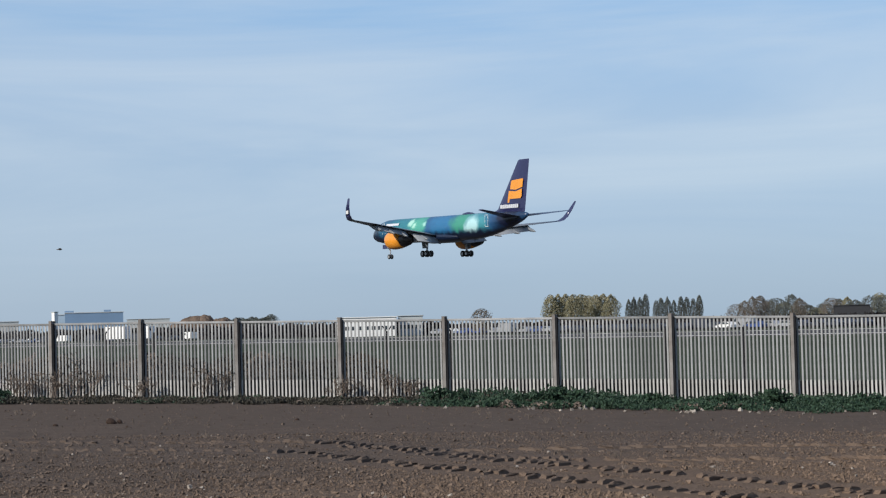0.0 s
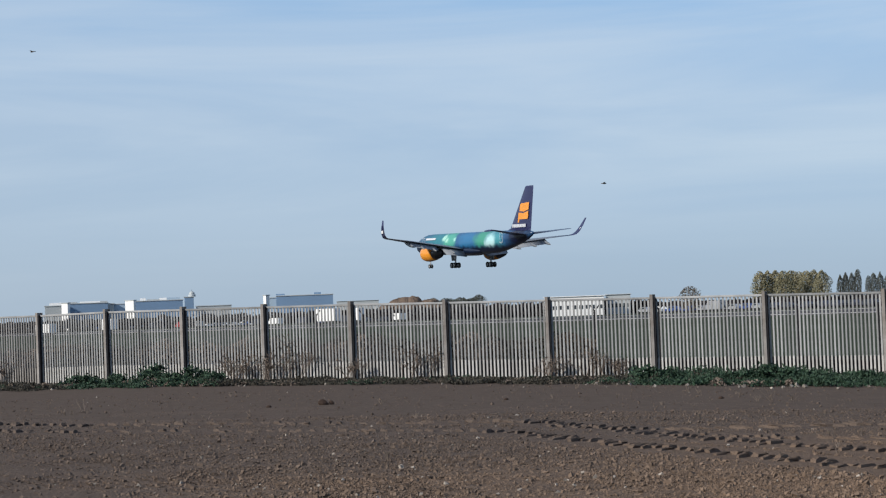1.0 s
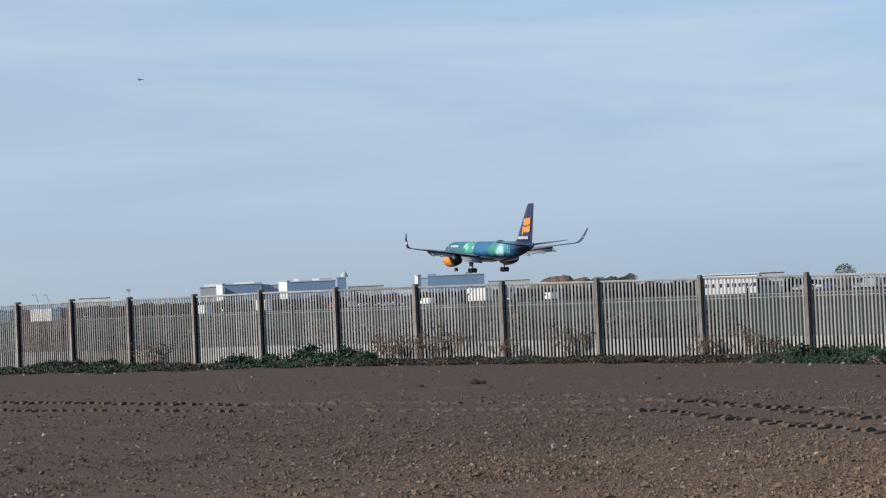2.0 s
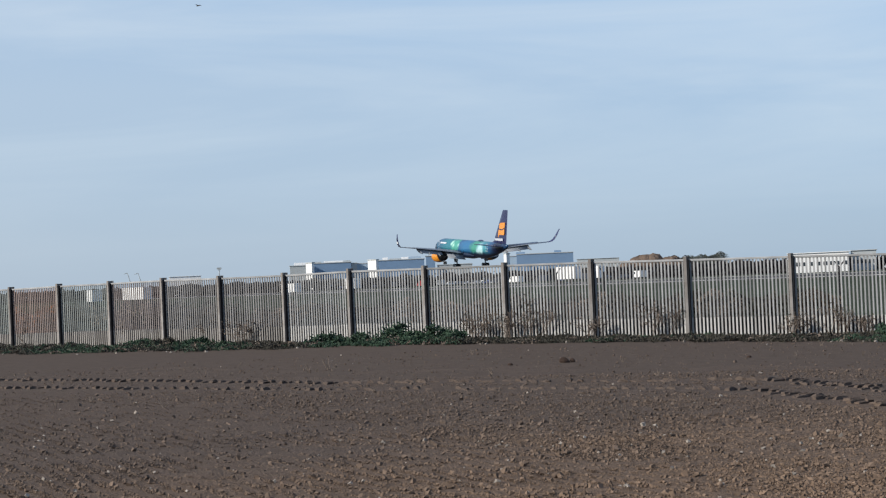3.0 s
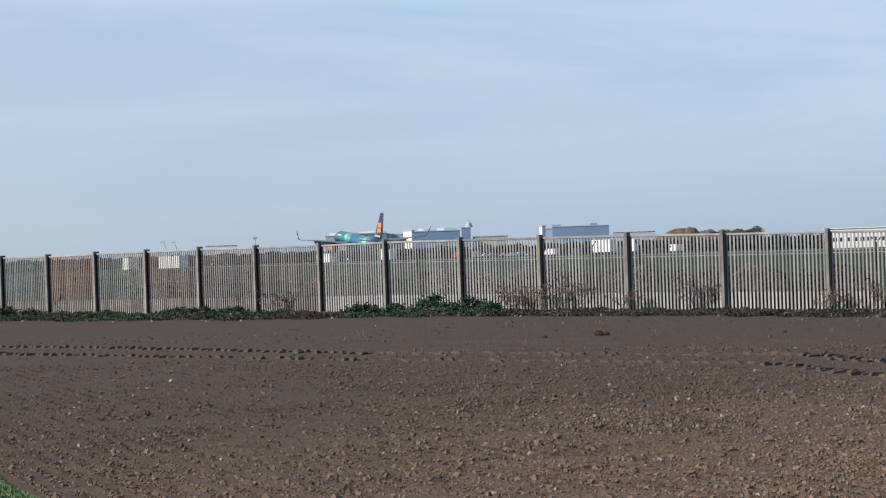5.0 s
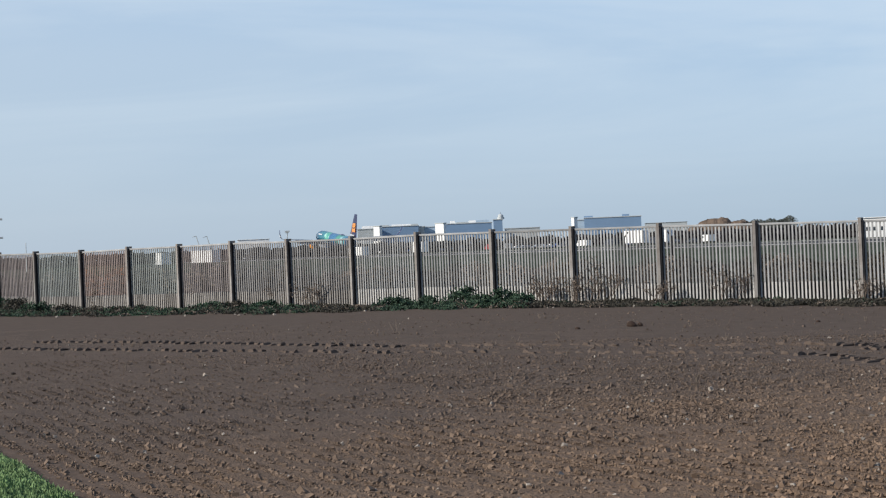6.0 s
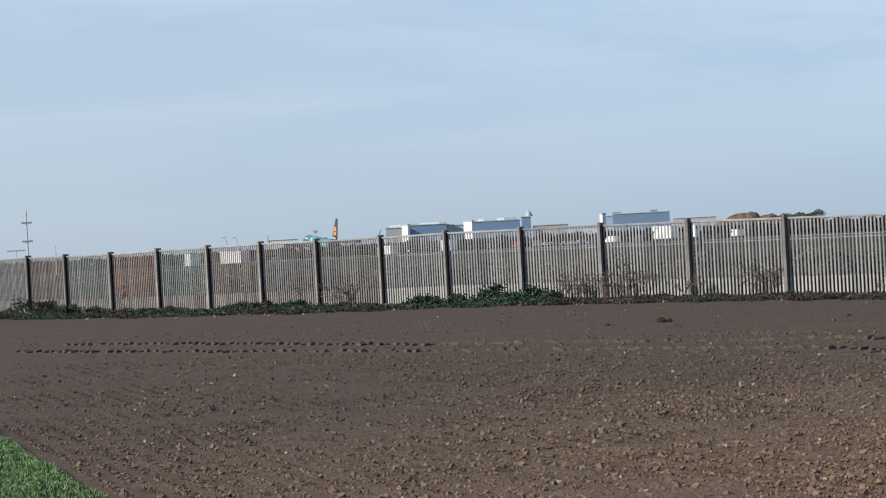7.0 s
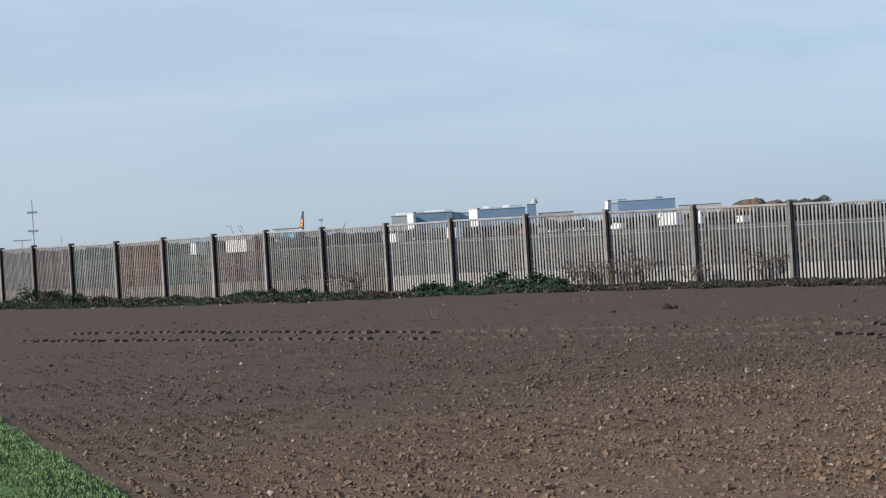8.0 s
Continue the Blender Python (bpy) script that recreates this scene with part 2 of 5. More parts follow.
def livery():
    """Night blue with green and pale curtains of light: patches round set places along the body, torn by noise."""
    m = bpy.data.materials.new("aurora_livery")
    m.use_nodes = True
    n, l = m.node_tree.nodes, m.node_tree.links
    b = n["Principled BSDF"]
    b.inputs["Roughness"].default_value, b.inputs["Coat Weight"].default_value = 0.35, 0.1
    co, nz = n.new("ShaderNodeTexCoord"), n.new("ShaderNodeTexNoise")
    nz.inputs["Scale"].default_value, nz.inputs["Detail"].default_value = 0.55, 4
    l.new(co.outputs["Object"], nz.inputs["Vector"])
    warp, wob = n.new("ShaderNodeTexNoise"), n.new("ShaderNodeVectorMath")
    warp.inputs["Scale"].default_value, warp.inputs["Detail"].default_value = 0.8, 6
    l.new(co.outputs["Object"], warp.inputs["Vector"])
    wob.operation = "MULTIPLY_ADD"
    wob.inputs[1].default_value = (2.6, 0.0, 1.4)
    l.new(warp.outputs["Color"], wob.inputs[0])
    mid = n.new("ShaderNodeVectorMath")
    mid.inputs[1].default_value = (-1.3, 0.0, -0.7)
    l.new(co.outputs["Object"], mid.inputs[0])
    l.new(mid.outputs[0], wob.inputs[2])
    last = None
    patches = [((16.0, 4.9), 7.0, (0.016, 0.088, 0.160), 0.9), ((10.0, 5.0), 7.0, (0.020, 0.165, 0.205), 0.9), ((6.3, 4.7), 3.6, (0.064, 0.315, 0.235), 0.95),
               ((-1.0, 4.8), 5.0, (0.018, 0.130, 0.275), 0.9), ((-6.8, 5.2), 4.0, (0.040, 0.240, 0.168), 1.0), ((-11.6, 4.7), 4.0, (0.048, 0.232, 0.272), 0.95),
               ((-10.2, 4.2), 2.6, (0.40, 0.62, 0.64), 0.9), ((-19.5, 4.8), 4.6, (0.003, 0.006, 0.025), 1.0), ((22.6, 4.0), 4.6, (0.003, 0.008, 0.024), 1.0),
               ((8.6, 5.2), 1.0, (0.360, 0.624, 0.528), 0.9), ((7.0, 4.8), 0.8, (0.360, 0.640, 0.528), 0.9), ((4.4, 5.0), 0.9, (0.320, 0.592, 0.528), 0.8)]
    for at, r, col, amount in patches:
        mp, gr = n.new("ShaderNodeMapping"), n.new("ShaderNodeTexGradient")
        mp.inputs["Location"].default_value = tuple(-a / s for a, s in zip((at[0], 0.0, at[1]), (r, r, r * 0.75)))
        mp.inputs["Scale"].default_value = (1 / r, 0.0, 1 / (r * 0.75))
        l.new(wob.outputs[0], mp.inputs["Vector"])
        gr.gradient_type = "SPHERICAL"
        l.new(mp.outputs["Vector"], gr.inputs["Vector"])
        k, rp, mix = n.new("ShaderNodeMath"), n.new("ShaderNodeValToRGB"), n.new("ShaderNodeMixRGB")
        k.operation = "MULTIPLY"
        l.new(gr.outputs["Fac"], k.inputs[0])
        l.new(nz.outputs["Fac"], k.inputs[1])
        rp.color_ramp.elements[0].position, rp.color_ramp.elements[1].position = 0.02, 0.30
        rp.color_ramp.elements[1].color = (amount, amount, amount, 1)
        l.new(k.outputs[0], rp.inputs["Fac"])
        l.new(rp.outputs["Color"], mix.inputs["Fac"])
        mix.inputs["Color2"].default_value = (*col, 1)
        if last:
            l.new(last, mix.inputs["Color1"])
        else:
            mix.inputs["Color1"].default_value = (0.018, 0.075, 0.180, 1)
        last = mix.outputs["Color"]
    # ragged dark hills along the belly, and a few bright streaks
    sx, hill, dark = n.new("ShaderNodeSeparateXYZ"), n.new("ShaderNodeMapRange"), n.new("ShaderNodeMixRGB")
    l.new(wob.outputs[0], sx.inputs[0])
    hill.inputs["From Min"].default_value, hill.inputs["From Max"].default_value = 3.75, 3.05
    l.new(sx.outputs["Z"], hill.inputs["Value"])
    l.new(hill.outputs[0], dark.inputs["Fac"])
    l.new(last, dark.inputs["Color1"])
    dark.inputs["Color2"].default_value = (0.004, 0.010, 0.030, 1)
    l.new(dark.outputs["Color"], b.inputs["Base Color"])
    return m


LIVERY = livery()

# ---------- building helpers ----------


def part(name, bm, material, parent=None, label="", smooth=False):
    me = bpy.data.meshes.new(name)
    bm.normal_update()
    bm.to_mesh(me)
    bm.free()
    for mt in (material if isinstance(material, (list, tuple)) else [material]):
        me.materials.append(mt)
    if smooth:
        for p in me.polygons:
            p.use_smooth = True
    ob = new(name, me)
    ob.parent = parent
    if label:
        tagged(ob, label)
    return ob


def stuff_mesh(name, verts, faces, material, label, category="", parent=None):
    me = bpy.data.meshes.new(name)
    me.from_pydata(verts, [], faces)
    me.materials.append(material)
    ob = new(name, me)
    ob.parent = parent
    return tagged(ob, label, category, kind="stuff")


def empty(name, m=None, label="", category="", group="", kind=""):
    ob = new(name)
    if m is not None:
        ob.matrix_world = m
    return tagged(ob, label, category, group, kind)


def add_box(bm, size, centre=(0, 0, 0), bevel=0.0, turn=None):
    r = bmesh.ops.create_cube(bm, size=1.0)
    vs = r["verts"]
    bmesh.ops.scale(bm, vec=size, verts=vs)
    if bevel:
        es = list({e for v in vs for e in v.link_edges})
        vs = list({v for f in bmesh.ops.bevel(bm, geom=es, offset=bevel, segments=1, affect="EDGES")["faces"] for v in f.verts} | {v for v in vs if v.is_valid})
    if turn:
        bmesh.ops.transform(bm, matrix=turn, verts=vs)
    bmesh.ops.translate(bm, vec=centre, verts=vs)
    return bm


def box(size, centre=(0, 0, 0), bevel=0.0, turn=None):
    return add_box(bmesh.new(), size, centre, bevel, turn)


def add_rod(bm, a, b, r0, r1=None, seg=8):
    a, b = Vector(a), Vector(b)
    m = Matrix.Translation((a + b) / 2) @ (b - a).to_track_quat("Z", "Y").to_matrix().to_4x4()
    bmesh.ops.create_cone(bm, cap_ends=True, segments=seg, radius1=r0, radius2=r0 if r1 is None else r1, depth=(b - a).length, matrix=m)
    return bm


def rod(a, b, r0, r1=None, seg=8):
    return add_rod(bmesh.new(), a, b, r0, r1, seg)


def loft(rings, cap=True):
    bm = bmesh.new()
    rows = [[bm.verts.new(p) for p in ring] for ring in rings]
    for a, b in zip(rows, rows[1:]):
        for i in range(len(a)):
            j = (i + 1) % len(a)
            bm.faces.new((a[i], a[j], b[j], b[i]))
    if cap:
        bm.faces.new(list(reversed(rows[0])))
        bm.faces.new(rows[-1])
    bmesh.ops.recalc_face_normals(bm, faces=bm.faces)
    return bm


def step(a, b, x):
    t = min(1, max(0, (x - a) / (b - a)))
    return t * t * (3 - 2 * t)


def ground_z(x, y):
    """The land is level but for a slow fall of the field to the east."""
    return 0.05 - 0.36 * step(-8, 17, x) * step(0, 40, y) * (1 - step(62, 120, y))


def at(az, d, z=None):
    x, y = d * math.sin(radians(az)), d * math.cos(radians(az))
    return Vector((x, y, ground_z(x, y) if z is None else z))


# posts of the fence: bearing, distance and top, from west to east
POSTS = [(-24.0, 84.5, 2.21), (-23.2, 82.0, 2.21), (-22.33, 79.5, 2.21), (-21.44, 77.0, 2.23), (-20.41, 74.7, 2.20), (-19.15, 72.5, 2.18), (-17.83, 70.3, 2.21),
         (-16.41, 68.2, 2.215), (-14.92, 66.0, 2.23), (-13.32, 64.0, 2.205), (-11.49, 62.1, 2.20), (-9.62, 60.2, 2.225), (-7.47, 58.6, 2.203), (-5.18, 57.1, 2.18),
         (-2.70, 55.8, 2.155), (0.0, 54.9, 2.105), (2.93, 54.2, 2.064), (5.92, 53.4, 2.018), (9.08, 52.5, 1.983), (12.39, 51.6, 1.93), (15.80, 50.8, 1.863), (19.3, 50.2, 1.82), (22.8, 49.8, 1.79)]
TALL = 2.16


def fence_d(az):
    for (a0, d0, _), (a1, d1, _) in zip(POSTS, POSTS[1:]):
        if a0 <= az <= a1:
            return d0 + (d1 - d0) * (az - a0) / (a1 - a0)
    return 84.5 + (-24 - az) * 3.0 if az < -24 else 49.8 / max(0.3, math.cos(radians(az - 22.8)))


# the ways of the tractor tyres across the field
TRACKS = [
    [(-16.0, 39.9), (-12.8, 37.7), (-10.0, 35.6), (-8.4, 34.7), (-6.0, 33.1), (-3.0, 31.9), (0.0, 30.7), (0.7, 30.3), (1.25, 29.4), (1.85, 27.8), (2.65, 26.0), (3.35, 24.5), (3.95, 23.2), (4.7, 21.3), (6.2, 17.6)],
    [(-15.6, 42.3), (-12.4, 40.1), (-9.3, 37.5), (-6.1, 35.0), (-3.0, 34.2), (-1.5, 33.4), (1.4, 33.0), (2.5, 30.3), (3.45, 27.8), (4.05, 26.5), (4.9, 24.8), (6.2, 21.6), (7.6, 18.0)],
    [(1.6, 31.7), (3.1, 30.0), (4.9, 30.0), (7.5, 30.2), (9.8, 29.6), (12.5, 28.4)],
    [(3.6, 28.4), (4.8, 27.1), (5.8, 26.7), (8.7, 26.4), (11.0, 25.6)]]


def pressed_cells():
    """The squares of 0.2 m that a tyre has rolled over."""
    cells = set()
    for line in TRACKS:
        for (x0, y0), (x1, y1) in zip(line, line[1:]):
            n = int(math.hypot(x1 - x0, y1 - y0) / 0.1) + 1
            for k in range(n + 1):
                cx, cy = round((x0 + (x1 - x0) * k / n) / 0.2), round((y0 + (y1 - y0) * k / n) / 0.2)
                cells.update((cx + i, cy + j) for i in (-2, -1, 0, 1, 2) for j in (-2, -1, 0, 1, 2))
    return cells


PRESSED = pressed_cells()
ROLLED = {(round(a * 0.2) + i, round(b * 0.2) + j) for a, b in PRESSED for i in (-1, 0, 1) for j in (-1, 0, 1)}


# ---------- the land ----------
def build_ground():
    """One sheet out to the horizon: soil up to the fence, airfield grass beyond it."""
    azs = [-180, -150, -120, -90, -70, -50, -40, -32, -28] + [-25 + 0.25 * i for i in range(185)] + [24, 28, 34, 42, 52, 66, 80, 95, 120, 150, 180]
    shares = [0.0, 0.08, 0.16]
    while shares[-1] < 0.995:
        shares.append(shares[-1] + 0.0024 + 0.0042 * shares[-1])
    shares[-1] = 1.0
    beyond = [1.1, 1.3, 1.6, 2.2, 3.2, 5, 8, 14, 25, 45, 80]
    verts, faces, kinds = [(0, 0, 0.05)], [], []
    rough = len(shares) - 1
    for az in azs[:-1]:
        d = min(fence_d(az) if -60 < az < 70 else 130.0, 160.0) + 0.1
        for k, sh in enumerate(shares[1:] + beyond):
            p = at(az, d * sh if sh < 40 else 60.0 * sh)
            if -26 < az < 22 and 2 < k < rough - 1:
                calm = 0.0 if (round(p.x), round(p.y)) in ROLLED else 0.35 if sh > 0.62 else 1.0
                p.z += calm * (0.018 * noise.noise(p * 3.1) + 0.012 * noise.noise(p * 8.3) + 0.02 * noise.noise(p * 0.6))
            verts.append(tuple(p))
    per = len(shares) - 1 + len(beyond)
    cols = len(azs) - 1
    for c in range(cols):
        a, b = 1 + c * per, 1 + ((c + 1) % cols) * per
        faces.append((0, b, a))
        kinds.append(0)
        for k in range(per - 1):
            faces.append((a + k, b + k, b + k + 1, a + k + 1))
            x, y, _ = verts[a + k]
            # the darker soil strip by the turf holds that edge's shadow in its colour
            dark_tone = abs(x + 5.04 + 0.547 * (y - 13.9)) < 0.75 + 0.2 * math.sin(k * 0.9)
            kinds.append(1 if k + 1 > rough - 1 else 2 if dark_tone or shares[k + 1] > 0.64 + 0.16 * noise.noise(Vector((x * 0.5, y * 0.5, 1))) + 0.03 * random.random() else 0)
    me = bpy.data.meshes.new("ground")
    me.from_pydata(verts, [], faces)
    for mt in (SOIL, AIRGRASS, HEADLAND):
        me.materials.append(mt)
    me.polygons.foreach_set("material_index", kinds)
    me.polygons.foreach_set("use_smooth", [True] * len(faces))
    me.update()
    if sum(p.normal.z for p in me.polygons) < 0:
        me.flip_normals()
    return tagged(new("ground", me), "brown tilled field soil with airfield grass past the fence", "ground", kind="structure")


build_ground()

# the runway: the line on which the aircraft comes down
PSI, OFF = -27.4, 173.2
FWD = Vector((math.sin(radians(PSI)), math.cos(radians(PSI)), 0))
RIGHT = Vector((math.cos(radians(PSI)), -math.sin(radians(PSI)), 0))


def along(s, off, z=0.0):
    return FWD * s + RIGHT * (OFF + off) + Vector((0, 0, z))


RUNWAY_POSE = pose(*along(0, 0, 0.07), 0, 0, 90 - PSI)
runway = part("runway", box((3600, 60, 0.1), (1100, 0, 0)), ASPHALT)
runway.matrix_world = RUNWAY_POSE
tagged(runway, "grey asphalt runway with worn edges", "runway", kind="structure")
for side in (-26, 26):
    line = part("runway_edge_line", box((3500, 1.8, 0.02), (1100, side, 0.065)), MARK, runway)

# ---------- the fence ----------
fence_pts = [(at(a, d, z), at(a, d, z - TALL)) for a, d, z in POSTS]


def build_fence():
    bmp = bmesh.new()
    for y, sx, sy in ((-0.095, 0.088, 0.05), (0.0, 0.04, 0.15), (0.095, 0.088, 0.05)):
        add_box(bmp, (sx, sy, TALL + 0.16), (0, y, (TALL + 0.16) / 2 - 0.1 - (0.002 if y == 0 else 0)), 0.006 if y else 0)
    fence = empty("perimeter_fence", None, "long weathered fence of close upright pales between concrete posts", "fence")
    first = part("post", bmp, CONCRETE, fence, "weathered concrete post")
    # added near-black strip stands for the shade on the post's right side
    part("shade_strip", box((0.044, 0.15, TALL - 0.02), (0.068, -0.02, TALL / 2 - 0.01)), DARKMATT, first, "dark strip standing for the shaded side of the post")
    pale_me = None
    for i, (top, foot) in enumerate(fence_pts):
        nxt = fence_pts[min(i + 1, len(fence_pts) - 1)][1]
        prv = fence_pts[max(i - 1, 0)][1]
        ang = math.degrees(math.atan2(nxt.y - prv.y, nxt.x - prv.x))
        m = pose(*foot, 0, 0, ang)
        if i == 0:
            first.matrix_world = m
        else:
            copy_thing(first, m)
    for i in range(len(fence_pts) - 1):
        (t0, f0), (t1, f1) = fence_pts[i], fence_pts[i + 1]
        run = math.hypot(f1.x - f0.x, f1.y - f0.y)
        ang = math.degrees(math.atan2(f1.y - f0.y, f1.x - f0.x))
        panel = empty("panel", pose(*f0, 0, 0, ang))
        panel.parent = fence
        dz = f1.z - f0.z
        lean = pose(0, 0, 0, 0, -math.degrees(math.atan2(dz, run)), 0)
        part("top_rail", box((run - 0.12, 0.07, 0.06), (run / 2, 0, dz / 2 + TALL - 0.04), 0.008, lean), PALE, panel)
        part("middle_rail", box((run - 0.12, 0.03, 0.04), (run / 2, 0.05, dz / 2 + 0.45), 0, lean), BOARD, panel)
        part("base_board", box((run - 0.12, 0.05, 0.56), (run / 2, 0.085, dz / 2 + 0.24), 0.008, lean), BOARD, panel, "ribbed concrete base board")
        if pale_me is None:
            bm = box((0.044, 0.018, 1.0), (0, 0, 0.5))
            pale_me = bpy.data.meshes.new("pale")
            bm.to_mesh(pale_me)
            bm.free()
            pale_me.materials.append(PALE)
            bm = box((0.045, 0.03, 0.60), (0, 0, 0.27))
            rib_me = bpy.data.meshes.new("rib")
            bm.to_mesh(rib_me)
            bm.free()
            rib_me.materials.append(BASE)
            # western pales coloured darker for shade seen aslant; rust and tint differ by panel
            shaded_rib_me = rib_me.copy()
            shaded_rib_me.materials[0] = SHADEBASE
            shaded_pales = {}
            for key, mt in (("grey", SHADEPALE), ("brown", BROWNPALE), ("teal", TEALPALE), ("rust", RUSTPALE)):
                shaded_pales[key] = pale_me.copy()
                shaded_pales[key].materials[0] = mt
            panel_tones = ("grey", "teal", "grey", "brown", "teal", "rust", "teal", "brown", "grey", "grey")
        n = max(8, round((run - 0.12) / 0.102))
        for k in range(n):
            u = 0.06 + (k + 0.5) * (run - 0.12) / n
            p = new("pale", shaded_pales[panel_tones[i]] if i <= 9 else pale_me)
            p.parent = panel
            p.location = (u, random.uniform(-0.004, 0.004), dz * u / run + 0.55)
            p.scale = (1, 1, TALL - 0.62 + random.uniform(-0.004, 0.004))
            p.rotation_euler = (0, random.gauss(0, 0.0012), 0)
            rib = new("rib", shaded_rib_me if i <= 9 else rib_me)
            rib.parent = panel
            rib.location = (u, random.uniform(-0.003, 0.003) + 0.012, dz * u / run + random.uniform(-0.012, 0.012))


build_fence()

# ---------- the aircraft ----------


def ring(x, half_w, half_h, z, n=28, power=2.0):
    out = []
    for i in range(n):
        a = 2 * math.pi * i / n
        c, s = math.cos(a), math.sin(a)
        out.append((x, half_w * math.copysign(abs(c) ** (2 / power), c), z + half_h * math.copysign(abs(s) ** (2 / power), s)))
    return out


def foil(chord, thick, n=9, camber=0.02):
    """A wing section: x from 0 at the leading edge back to -chord."""
    up, low = [], []
    for i in range(n):
        u = (1 - math.cos(math.pi * i / (n - 1))) / 2
        t = 5 * thick * (0.2969 * u ** 0.5 - 0.126 * u - 0.3516 * u * u + 0.2843 * u ** 3 - 0.1015 * u ** 4)
        c = camber * (1 - (2 * u - 1) ** 2)
        up.append((-u * chord, (c + t) * chord))
        low.append((-u * chord, (c - t * (0.8 if camber else 1)) * chord))
    return up + low[-2:0:-1]


def wing_loft(stations):
    """stations: (x of the leading edge, y, z, chord, thickness, tilt out of level in degrees)"""
    rings = []
    for x, y, z, c, t, tilt in stations:
        s = 1 if y >= 0 else -1
        a = radians(tilt)
        rings.append([(x + px, y - s * math.sin(a) * pz, z + math.cos(a) * pz) for px, pz in foil(c, t)])
    return loft(rings)


def slab(points, thick, axis):
    """A thin plate: an outline given a thickness along an axis."""
    o = Vector((0, 0, 0))
    o[axis] = thick / 2
    bm = bmesh.new()
    a = [bm.verts.new(Vector(p) + o) for p in points]
    b = [bm.verts.new(Vector(p) - o) for p in points]
    bm.faces.new(a)
    bm.faces.new(list(reversed(b)))
    for i in range(len(a)):
        j = (i + 1) % len(a)
        bm.faces.new((a[i], b[i], b[j], a[j]))
    bmesh.ops.recalc_face_normals(bm, faces=bm.faces)
    return bm


def wheel_on(parent, at_xyz, r, w):
    bm = bmesh.new()
    x, y, z = at_xyz
    prof = [(r * 0.55, w / 2), (r * 0.9, w / 2), (r, w * 0.3), (r, -w * 0.3), (r * 0.9, -w / 2), (r * 0.55, -w / 2)]
    rows = []
    for i in range(18):
        a = 2 * math.pi * i / 18
        rows.append([bm.verts.new((x + pr * math.cos(a), y + py, z + pr * math.sin(a))) for pr, py in prof])
    for a, b in zip(rows, rows[1:] + rows[:1]):
        for i in range(len(prof)):
            j = (i + 1) % len(prof)
            bm.faces.new((a[i], a[j], b[j], b[i]))
    bmesh.ops.recalc_face_normals(bm, faces=bm.faces)
    tyre = part("tyre", bm, RUBBER, parent, smooth=True)
    part("rim", rod((x, y - w * 0.4, z), (x, y + w * 0.4, z), r * 0.56, seg=14), STRUT, parent)
    return tyre


